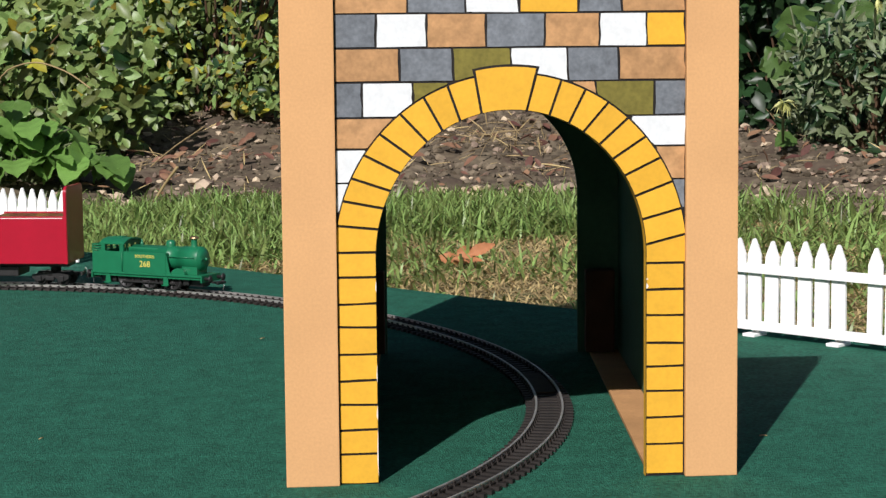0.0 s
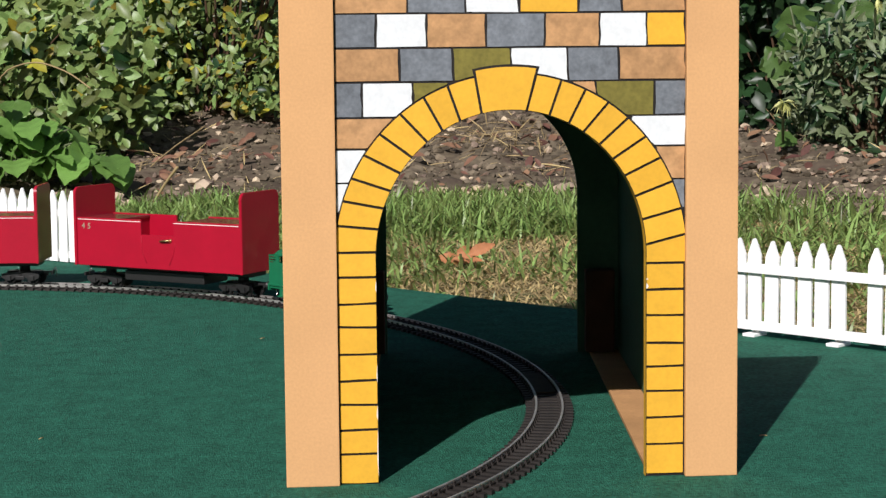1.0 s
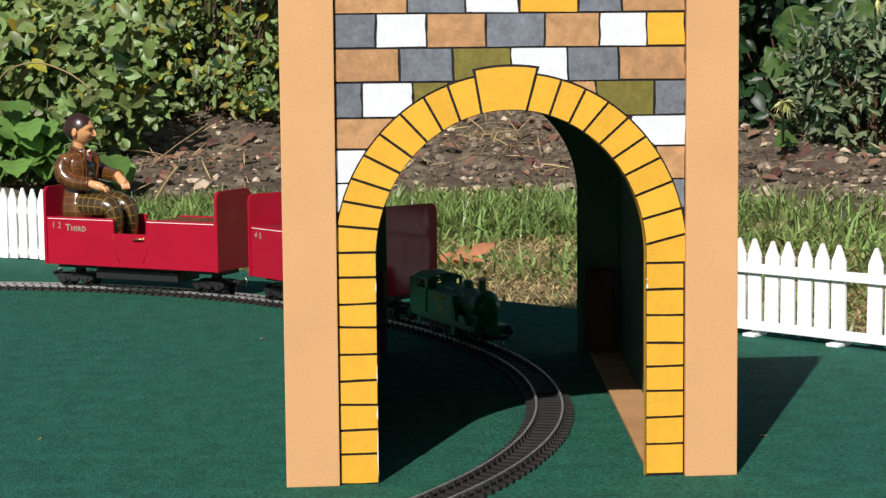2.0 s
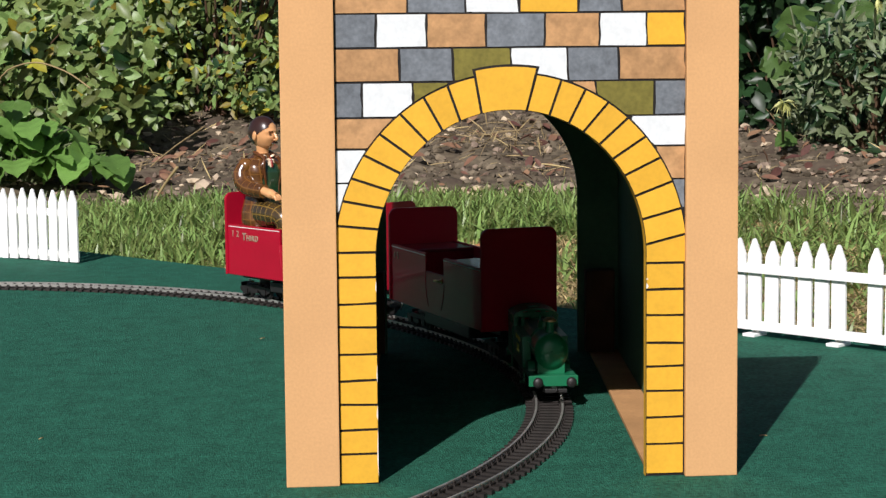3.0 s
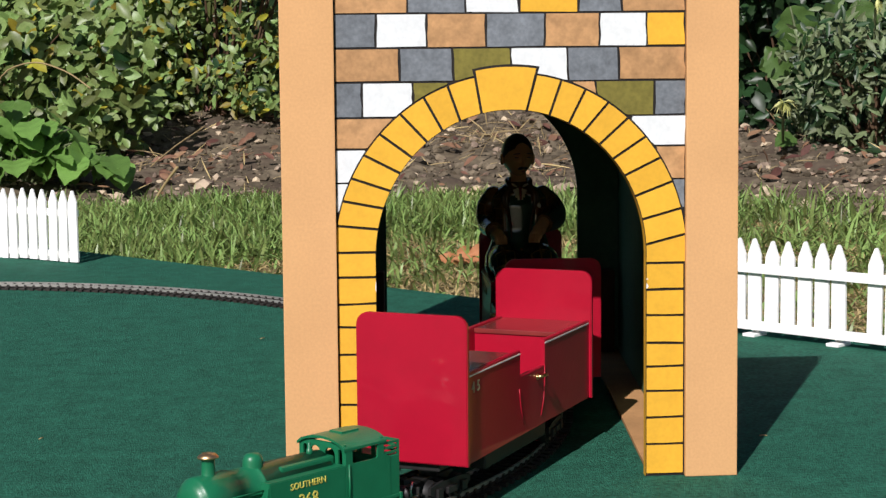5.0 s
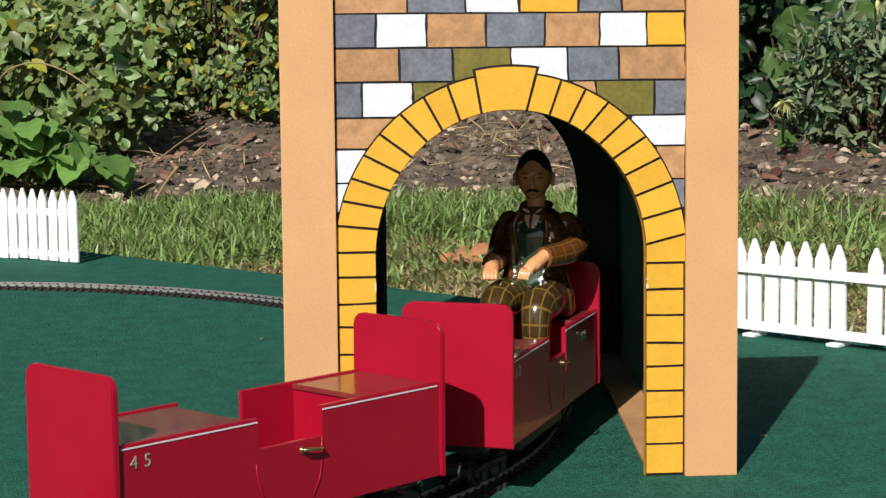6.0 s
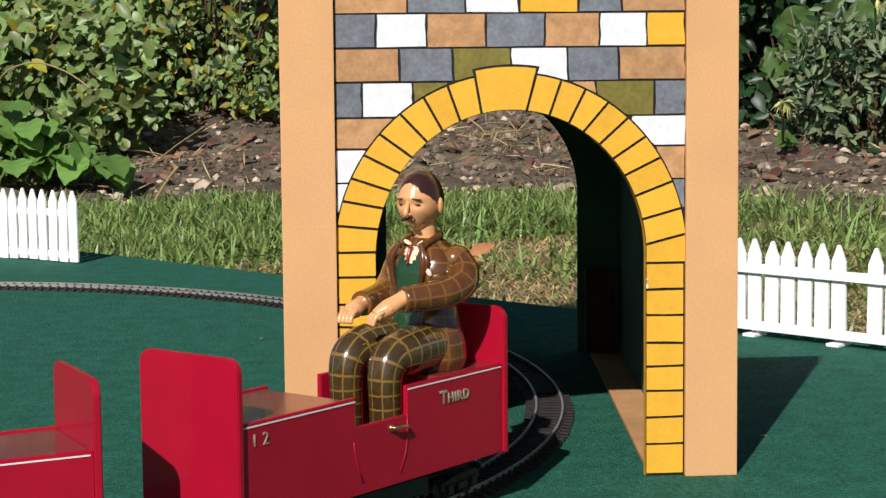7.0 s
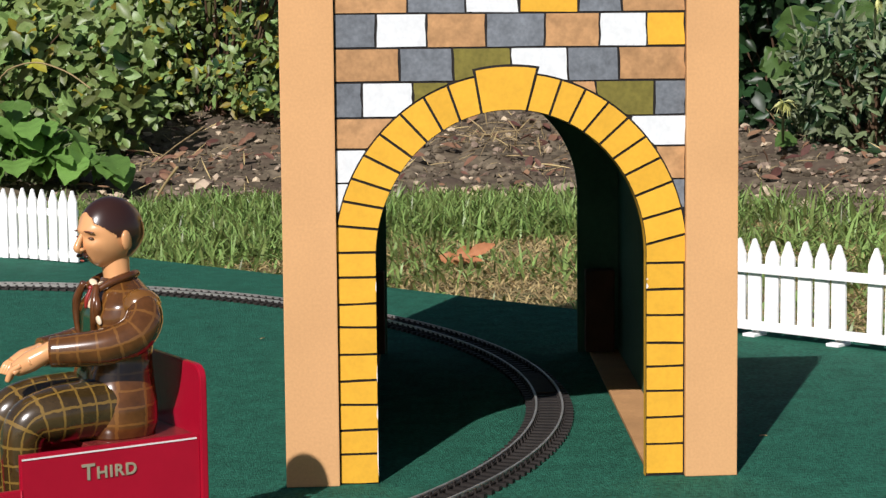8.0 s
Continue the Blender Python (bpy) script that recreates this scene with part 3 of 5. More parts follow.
def build_loco():
    """Six-wheeled tank engine; x runs forward, z from the rail tops."""
    e = thing("tank_engine", "small green plastic tank engine with yellow lettering", "toy locomotive")
    bm = bmesh.new()
    box(bm, -0.0595, 0.0595, -0.0165, 0.0165, 0.0138, 0.0156, 0.0003)
    box(bm, -0.0595, 0.0595, -0.0150, 0.0150, 0.0115, 0.0139)
    part("footplate", bm, LOCO, e)
    for x0, x1, nm in ((0.0595, 0.0610, "front_beam"), (-0.0610, -0.0595, "rear_beam")):
        bm = bmesh.new()
        box(bm, x0, x1, -0.0170, 0.0170, 0.0092, 0.0160, 0.0003)
        part(nm, bm, LOCO, e)
    for x0, way in ((0.0610, 1), (-0.0610, -1)):
        for y in (-0.0115, 0.0115):
            bm = bmesh.new()
            lathe(bm, [(0.0016, 0), (0.0014, 0.0035 * way), (0.0014, 0.0050 * way), (0.0033, 0.0054 * way), (0.0036, 0.0062 * way), (0.0024, 0.0072 * way), (0.0004, 0.0075 * way)], (x0, y, 0.0126), "x", 14)
            bmesh.ops.recalc_face_normals(bm, faces=bm.faces[:])
            part("buffer", bm, BLACK, e, "black round buffer")
        coupling(e, x0, way)
    # boiler, smokebox and fittings
    bm = bmesh.new()
    zc, r = 0.0298, 0.0110
    lathe(bm, [(r, -0.022), (r, 0.018), (r * 1.03, 0.0182), (r * 1.03, 0.0194), (r, 0.0196), (r, 0.0330), (r * 1.06, 0.0332), (r * 1.06, 0.0512), (r * 1.0, 0.0524), (r * 0.9, 0.0530), (r * 0.86, 0.0542), (r * 0.5, 0.0553), (0.0005, 0.0557)], (0, 0, zc), "x", 32)
    bmesh.ops.recalc_face_normals(bm, faces=bm.faces[:])
    part("boiler", bm, LOCO, e)
    bm = bmesh.new()
    for dz in (-0.0035, 0.0, 0.0035):
        box(bm, 0.0530, 0.0557 - abs(dz) * 0.25, -0.0078, 0.0078, zc + dz - 0.0005, zc + dz + 0.0005)
    tube(bm, [(0.054, 0, zc), (0.0575, 0, zc)], 0.0012, 8)
    part("smokebox_door_straps", bm, LOCO, e)
    bm = bmesh.new()
    box(bm, 0.0350, 0.0515, -0.0094, 0.0094, 0.0154, 0.0245, 0.0006)
    part("saddle", bm, LOCO, e)
    bm = bmesh.new()
    lathe(bm, [(0.0048, 0.0090), (0.0038, 0.0108), (0.0031, 0.0128), (0.0029, 0.0186), (0.0031, 0.0196)], (0.0435, 0, zc - 0.0012), "z", 20)
    bmesh.ops.recalc_face_normals(bm, faces=bm.faces[:])
    part("chimney", bm, LOCO, e)
    bm = bmesh.new()
    lathe(bm, [(0.0030, 0.0195), (0.0046, 0.0200), (0.0048, 0.0206), (0.0037, 0.0216), (0.0028, 0.0222), (0.0022, 0.0222), (0.0020, 0.0208)], (0.0435, 0, zc - 0.0012), "z", 20)
    bmesh.ops.recalc_face_normals(bm, faces=bm.faces[:])
    part("chimney_cap", bm, COPPER, e, "worn copper chimney cap")
    bm = bmesh.new()
    lathe(bm, [(0.0064, 0.0085), (0.0050, 0.0108), (0.0047, 0.0122), (0.0047, 0.0160), (0.0042, 0.0180), (0.0030, 0.0192), (0.0004, 0.0197)], (0.0180, 0, zc - 0.0030), "z", 20)
    bmesh.ops.recalc_face_normals(bm, faces=bm.faces[:])
    part("dome", bm, LOCO, e)
    # side tanks with chamfered fronts, and the firebox between them
    for sy in (-1, 1):
        bm = bmesh.new()
        prism(bm, [(-0.0245, 0.0154), (0.0222, 0.0154), (0.0222, 0.0352), (-0.0245, 0.0352)], 0.0060, "y", 0.0103 if sy > 0 else -0.0163)
        bmesh.ops.bevel(bm, geom=bm.edges[:], offset=0.0004, segments=2, affect="EDGES")
        tank = part("side_tank", bm, LOCO, e)
        lettering("company_name", "SOUTHERN", 0.0043, LETTER_YELLOW, tank, pose(-0.0010, sy * 0.01642, 0.0312, 90, 0, 180 if sy > 0 else 0))
        lettering("engine_number", "268", 0.0082, LETTER_YELLOW, tank, pose(-0.0010, sy * 0.01642, 0.0240, 90, 0, 180 if sy > 0 else 0))
        bm = bmesh.new()
        rows = [(0.0340 + 0.0075 * math.cos(a), 0.0155 + 0.0062 * math.sin(a)) for a in np.linspace(0, math.pi, 12)]
        prism(bm, rows, 0.0050, "y", 0.0098 if sy > 0 else -0.0148)
        part("splasher", bm, LOCO, e)
        bm = bmesh.new()
        prism(bm, [(0.0222, 0.0154), (0.0277, 0.0154), (0.0257, 0.0180), (0.0226, 0.0330), (0.0222, 0.0330)], 0.0010, "y", 0.0150 if sy > 0 else -0.0160)
        part("tank_stay", bm, LOCO, e)
        for x in (0.0210, -0.0430):
            bm = bmesh.new()
            prism(bm, [(x - 0.0020, 0.0138), (x + 0.0020, 0.0138), (x + 0.0030, 0.0052), (x - 0.0030, 0.0052)], 0.0008, "y", sy * 0.0152 - 0.0004)
            box(bm, x - 0.0034, x + 0.0034, *sorted((sy * 0.0150, sy * 0.0178)), 0.0048, 0.0056)
            part("footstep", bm, LOCO, e)
        bm = bmesh.new()
        tube(bm, [(0.050, sy * 0.0118, zc + 0.002), (0.034, sy * 0.0122, zc + 0.002), (0.0222, sy * 0.0122, zc + 0.002)], 0.0004, 6)
        part("handrail", bm, LOCO, e)
        bm = bmesh.new()
        tube(bm, [(-0.0262, sy * 0.0167, 0.0165), (-0.0262, sy * 0.0170, 0.0250), (-0.0262, sy * 0.0167, 0.0352)], 0.0005, 6)
        part("cab_handrail", bm, LOCO, e)
    bm = bmesh.new()
    box(bm, -0.0245, 0.0085, -0.0080, 0.0085, 0.0300, 0.0390, 0.0012)
    part("firebox", bm, LOCO, e)
    bm = bmesh.new()
    lathe(bm, [(0.0016, 0), (0.0016, 0.004), (0.0008, 0.0045), (0.0008, 0.0068), (0.0003, 0.0072)], (-0.0150, 0.0015, 0.0386), "z", 10)
    part("safety_valve", bm, LOCO, e)
    bm = bmesh.new()
    box(bm, -0.0245, 0.0220, -0.0104, -0.0085, 0.0300, 0.0347)
    box(bm, -0.0245, 0.0220, 0.0085, 0.0104, 0.0300, 0.0347)
    part("tank_top", bm, LOCO, e)
    # cab with shaped windows
    for sy in (-1, 1):
        y0, y1 = (0.0152, 0.0163) if sy > 0 else (-0.0163, -0.0152)
        bm = bmesh.new()
        prism(bm, [(-0.0535, 0.0154), (-0.0245, 0.0154), (-0.0245, 0.0432), (-0.0278, 0.0432), (-0.0286, 0.0424), (-0.0288, 0.0358), (-0.0294, 0.0350), (-0.0446, 0.0350), (-0.0452, 0.0358), (-0.0454, 0.0424), (-0.0462, 0.0432), (-0.0492, 0.0432), (-0.0494, 0.0360), (-0.0535, 0.0345)], y1 - y0, "y", y0)
        part("cab_side", bm, LOCO, e)
    for x, nm in ((-0.0256, "cab_front"), (-0.0492, "cab_back")):
        bm = bmesh.new()
        for a, b in ((-0.0155, -0.0136), (-0.0108, -0.0085), (-0.0016, 0.0016), (0.0085, 0.0108), (0.0136, 0.0155)):
            box(bm, x, x + 0.0011, a, b, 0.0340, 0.0435, 0.0002)
        box(bm, x, x + 0.0011, -0.0155, 0.0155, 0.0154, 0.0350)
        box(bm, x + 0.0001, x + 0.0010, -0.0155, 0.0155, 0.0418, 0.0444)
        for a, b in ((-0.0136, -0.0108), (-0.0085, -0.0016), (0.0016, 0.0085), (0.0108, 0.0136)):
            w = (b - a) / 2
            for sx in (-1, 1):
                corner = [((a + b) / 2 + sx * w, 0.0420), ((a + b) / 2 + sx * w, 0.0420 - w)]
                corner += [((a + b) / 2 + sx * w * math.cos(q), 0.0420 - w + w * math.sin(q)) for q in np.linspace(0.25, math.pi / 2, 6)]
                prism(bm, corner, 0.0009, "x", x + 0.0001)
        part(nm, bm, LOCO, e)
    bm = bmesh.new()
    arc = [(y, 0.0472 - 0.0033 * (y / 0.0166) ** 2 * (1 + 0.35 * (y / 0.0166) ** 4)) for y in np.linspace(-0.0166, 0.0166, 21)]
    prism(bm, [(a, b - 0.0012) for a, b in arc] + arc[::-1], 0.0276, "x", -0.0508)
    for f in bm.faces:
        f.smooth = False
    part("cab_roof", bm, LOCO, e)
    bm = bmesh.new()
    box(bm, -0.0440, -0.0330, -0.0045, 0.0045, 0.0468, 0.0478, 0.0003)
    part("roof_hatch", bm, LOCO, e)
    # bunker with coal rails
    bm = bmesh.new()
    box(bm, -0.0600, -0.0492, -0.0160, 0.0160, 0.0154, 0.0345, 0.0005)
    part("bunker", bm, LOCO, e)
    for z in (0.0360, 0.0384, 0.0408):
        bm = bmesh.new()
        for sy in (-1, 1):
            box(bm, -0.0598, -0.0492, sy * 0.0155 - 0.0004, sy * 0.0155 + 0.0004, z - 0.0006, z + 0.0006)
        box(bm, -0.0600, -0.0592, -0.0158, 0.0158, z - 0.0006, z + 0.0006)
        part("coal_rail", bm, LOCO, e)
    bm = bmesh.new()
    for sy in (-1, 1):
        box(bm, -0.0598, -0.0588, sy * 0.0155 - 0.0005, sy * 0.0155 + 0.0005, 0.0340, 0.0415)
    part("coal_rail_post", bm, LOCO, e)
    bm = bmesh.new()
    box(bm, -0.0560, 0.0560, -0.0065, 0.0065, 0.0045, 0.0125, 0.0005)
    for x in (-0.0400, -0.013, 0.014, 0.040):
        box(bm, x - 0.003, x + 0.003, -0.0108, 0.0108, 0.0060, 0.0110, 0.0004)
    for sy in (-1, 1):
        box(bm, -0.0290, 0.0290, sy * 0.0122 - 0.0005, sy * 0.0122 + 0.0005, 0.0058, 0.0074, 0.0003)
    part("chassis", bm, BLACK, e, "black running gear")
    # slightly longer and narrower body over the same gauge
    for ob in e.children_recursive:
        if ob.matrix_basis.translation.length > 0.0:
            ob.location = (ob.location.x * 1.03, ob.location.y * 0.93, ob.location.z)
        else:
            ob.data.transform(Matrix.Diagonal((1.03, 0.93, 1.0, 1.0)))
    spots = (-0.0268, 0.0, 0.0268)
    wheels = [wheelset(e, x, 0.0092) for x in spots]
    return e, [(w, 0.0092, x) for w, x in zip(wheels, spots)]


C_LEN, C_BOARD, C_HALF, C_BASE, C_TOP, C_SIDE = 0.1948, 0.0295, 0.0283, 0.0224, 0.0960, 0.0677
BOGIE = 0.0773
DOOR0, DOOR1, DOOR_TOP = -0.0178, 0.0196, 0.0540


def round_board(w, z0, z1, r):
    pts = [(-w, z0), (w, z0)]
    for k in range(7):
        a = math.pi / 2 * k / 6
        pts.append((w - r + r * math.cos(a), z1 - r + r * math.sin(a)))
    for k in range(7):
        a = math.pi / 2 + math.pi / 2 * k / 6
        pts.append((-w + r + r * math.cos(a), z1 - r + r * math.sin(a)))
    return pts


def build_coach(number, third, label):
    """Open carriage: two tall rounded end boards, seat boxes and a cut-down doorway in each side."""
    c = thing("open_coach", label, "toy carriage", group="coaches of the train")
    hx = C_LEN / 2
    for x0 in (-hx, hx - 0.0032):
        bm = bmesh.new()
        prism(bm, round_board(C_BOARD, C_BASE, C_TOP, 0.0065), 0.0032, "x", x0)
        bmesh.ops.bevel(bm, geom=[e for e in bm.edges if abs(e.verts[0].co.x - e.verts[1].co.x) < 1e-6], offset=0.0005, segments=2, affect="EDGES")
        part("end_board", bm, RED, c)
    for sy in (-1, 1):
        y0, y1 = (C_HALF - 0.0030, C_HALF - 0.0003) if sy > 0 else (-C_HALF + 0.0003, -C_HALF + 0.0030)
        bm = bmesh.new()
        out = [(-hx + 0.0030, C_BASE), (hx - 0.0030, C_BASE), (hx - 0.0030, C_SIDE), (DOOR1, C_SIDE), (DOOR1, DOOR_TOP), (DOOR0, DOOR_TOP), (DOOR0, C_SIDE), (-hx + 0.0030, C_SIDE)]
        prism(bm, out, y1 - y0, "y", y0)
        bmesh.ops.bevel(bm, geom=[e for e in bm.edges if abs(e.verts[0].co.y - e.verts[1].co.y) < 1e-6], offset=0.0004, segments=2, affect="EDGES")
        side = part("side_panel", bm, RED, c)
        yo = sy * (C_HALF - 0.0003)
        for a, b in ((-hx + 0.0045, DOOR0 - 0.0005), (DOOR1 + 0.0005, hx - 0.0045)):
            bm = bmesh.new()
            box(bm, a, b, yo - 0.0003, yo + 0.0003, C_SIDE - 0.0021, C_SIDE - 0.00145)
            part("lining_stripe", bm, LINE, side, "thin white line")
        # door seams, curved at the foot
        for seam in ([(DOOR0, DOOR_TOP), (DOOR0, 0.045), (DOOR0 + 0.0015, 0.036), (DOOR0 + 0.006, 0.0275)], [(DOOR1 + 0.0015, 0.0475), (DOOR1 + 0.001, 0.043), (DOOR1 - 0.001, 0.036), (DOOR1 - 0.005, 0.0275)]):
            bm = bmesh.new()
            tube(bm, [(x, yo, z) for x, z in seam], 0.00045, 6)
            part("door_seam", bm, RED, side)
        bm = bmesh.new()
        xh = DOOR0 + 0.007 if sy > 0 else DOOR1 - 0.009
        tube(bm, [(xh + 0.0055, yo + sy * 0.0004, 0.0497), (xh + 0.005, yo + sy * 0.0022, 0.0499), (xh, yo + sy * 0.0026, 0.0497), (xh - 0.0050, yo + sy * 0.0022, 0.0492), (xh - 0.0062, yo + sy * 0.0012, 0.0490)], [0.0010, 0.0010, 0.0009, 0.0008, 0.0006], 8)
        lathe(bm, [(0.0017, 0), (0.0017, sy * 0.0008), (0.0008, sy * 0.0012)], (xh + 0.0052, yo, 0.0497), "y", 12)
        bmesh.ops.recalc_face_normals(bm, faces=bm.faces[:])
        part("door_handle", bm, BRASS, side, "worn brass handle")
        turn = 180 if sy > 0 else 0
        lettering("coach_number", number[0], 0.0078, LETTER_PALE, side, pose(sy * (hx - 0.0110), yo + sy * 0.0002, 0.0595, 90, 0, turn))
        lettering("coach_number", number[1], 0.0078, LETTER_PALE, side, pose(sy * (hx - 0.0180), yo + sy * 0.0002, 0.0595, 90, 0, turn))
        if third:
            lettering("class_letter", "T", 0.0090, LETTER_PALE, side, pose(-0.0455 if sy > 0 else -0.0695, yo + sy * 0.0003, 0.0575, 90, 0, turn), bold=0.0002)
            lettering("class_name", "HIRD", 0.0068, LETTER_PALE, side, pose(-0.0575, yo + sy * 0.0003, 0.0568, 90, 0, turn), bold=0.00015, spaced=1.15)
    yi = C_HALF - 0.0031
    for x0, x1, nm in ((-hx + 0.0033, -0.0490, "rear_seat"), (DOOR1 + 0.004, hx - 0.0033, "front_seat")):
        bm = bmesh.new()
        box(bm, x0, x1, -yi, yi, C_SIDE - 0.0034, C_SIDE - 0.0008, 0.0004)
        part(nm, bm, RED_SEAT, c, "glossy brown-red seat")
        bm = bmesh.new()
        xr = x1 - 0.0035 if nm == "rear_seat" else x0
        box(bm, xr, xr + 0.0025, -yi, yi, C_BASE + 0.003, C_SIDE - 0.0035)
        part("seat_riser", bm, RED, c)
    bm = bmesh.new()
    box(bm, -hx + 0.0033, hx - 0.0033, -yi, yi, C_BASE + 0.0003, C_BASE + 0.0028)
    part("floor_board", bm, RED_SEAT, c)
    bm = bmesh.new()
    box(bm, -hx + 0.004, hx - 0.004, -0.0130, 0.0130, 0.0180, C_BASE + 0.0002, 0.0006)
    # middle box made bigger: real underframe plus the dark of the coach's shadow
    box(bm, -0.046, 0.046, -0.0185, 0.0185, 0.0095, 0.0185, 0.001)
    part("underframe", bm, BLACK, c, "black underframe, deepened to take in the shadow below the coach")
    moving = []
    for bx in (-BOGIE, BOGIE):
        bm = bmesh.new()
        box(bm, -0.0170, 0.0170, -0.0040, 0.0040, 0.0090, 0.0125, 0.0005)
        lathe(bm, [(0.0050, 0.0120), (0.0050, 0.0181)], (0, 0, 0), "z", 14)
        for sy in (-1, 1):
            prism(bm, [(-0.0190, 0.0070), (-0.0150, 0.0045), (-0.0085, 0.0045), (-0.0060, 0.0070), (0.0060, 0.0070), (0.0085, 0.0045), (0.0150, 0.0045), (0.0190, 0.0070), (0.0190, 0.0105), (0.0080, 0.0118), (-0.0080, 0.0118), (-0.0190, 0.0105)], 0.0016, "y", sy * 0.0122 - 0.0008)
            for x in (-0.0117, 0.0117):
                box(bm, x - 0.0025, x + 0.0025, sy * 0.0138 - 0.0008, sy * 0.0138 + 0.0008, 0.0040, 0.0090, 0.0004)
            box(bm, -0.0045, 0.0045, sy * 0.0138 - 0.0009, sy * 0.0138 + 0.0009, 0.0050, 0.0085, 0.0004)
        box(bm, -0.0022, 0.0022, -0.0130, 0.0130, 0.0085, 0.0115, 0.0004)
        bogie = part("bogie", bm, BLACK, c, "black four-wheeled bogie", pose(bx, 0, 0))
        moving.append((bogie, bx, [(wheelset(bogie, x, 0.0060), x) for x in (-0.0117, 0.0117)]))
        way = 1 if bx > 0 else -1
        bm = bmesh.new()
        x = way * hx
        box(bm, *sorted((x - way * 0.022, x + way * 0.0075)), -0.0018, 0.0018, 0.0100, 0.0118, 0.0003)
        box(bm, *sorted((x + way * 0.006, x + way * 0.0080)), -0.0070, 0.0070, 0.0090, 0.0125, 0.0004)
        box(bm, *sorted((x - way * 0.022, x - way * 0.018)), -0.0035, 0.0035, 0.0100, 0.0182)
        part("coupling", bm, BLACK, c)
        bm = bmesh.new()
        tube(bm, [(x + way * 0.0065, 0.0040, 0.0125), (x + way * 0.0085, 0.0040, 0.0150), (x + way * 0.0100, 0.0036, 0.0115), (x + way * 0.0090, 0.0030, 0.0060)], 0.0006, 6)
        part("coupling_hook", bm, STEEL, c, "bright steel hook")
    return c, moving


# ---- the painted figure ----
def eased(points, radii, n=5):
    """More points along a smooth line through those given."""
    p = [Vector(q) for q in points]
    out, rr = [], []
    for i in range(len(p) - 1):
        a, b, c, d = p[max(i - 1, 0)], p[i], p[i + 1], p[min(i + 2, len(p) - 1)]
        for k in range(n):
            t = k / n
            out.append(0.5 * ((2 * b) + (c - a) * t + (2 * a - 5 * b + 4 * c - d) * t * t + (3 * b - a - 3 * c + d) * t ** 3))
            rr.append(radii[i] + (radii[i + 1] - radii[i]) * t)
    return out + [p[-1]], rr + [radii[-1]]


def ellipsoid(bm, c, r, mat=0, turn=None, nu=20, nv=12):
    made = bmesh.ops.create_uvsphere(bm, u_segments=nu, v_segments=nv, radius=1.0)
    m = Matrix.Translation(c) @ (turn or Matrix.Identity(4)) @ Matrix.Diagonal((*r, 1))
    bmesh.ops.transform(bm, matrix=m, verts=made["verts"])
    fs = {f for v in made["verts"] for f in v.link_faces}
    for f in fs:
        f.smooth, f.material_index = True, mat
    return made["verts"], fs


def loft(bm, levels, uv, mat, n=64, per=6, uvscale=(10, 150)):
    """A body through level ovals (z, x middle, y middle, x half, y half); gives its faces with their middles."""
    z = [v[0] for v in levels]
    steps = np.linspace(z[0], z[-1], (len(z) - 1) * per + 1)
    curve = [np.interp(steps, z, [v[k] for v in levels]) for k in range(1, 5)]
    soft = np.array([0.25, 0.5, 0.25])
    for c in curve:
        for _ in range(3):
            c[1:-1] = np.convolve(c, soft, "same")[1:-1]
    rings = []
    for h, cx, cy, rx, ry in zip(steps, *curve):
        ring = []
        for k in range(n):
            a = 2 * math.pi * k / n
            u, v = math.cos(a), math.sin(a)
            ring.append(bm.verts.new((cx + rx * math.copysign(abs(u) ** 0.85, u), cy + ry * math.copysign(abs(v) ** 0.85, v), h)))
        rings.append(ring)
    faces = []
    for i, (ra, rb) in enumerate(zip(rings, rings[1:])):
        for k in range(n):
            f = bm.faces.new((ra[k], ra[(k + 1) % n], rb[(k + 1) % n], rb[k]))
            f.smooth, f.material_index = True, mat
            for loop, (kk, ii) in zip(f.loops, ((k, i), (k + 1, i), (k + 1, i + 1), (k, i + 1))):
                loop[uv].uv = (kk / n * uvscale[0], steps[ii] * uvscale[1])
            faces.append(f)
    for ring in (rings[0][::-1], rings[-1]):
        bm.faces.new(ring).material_index = mat
    return faces


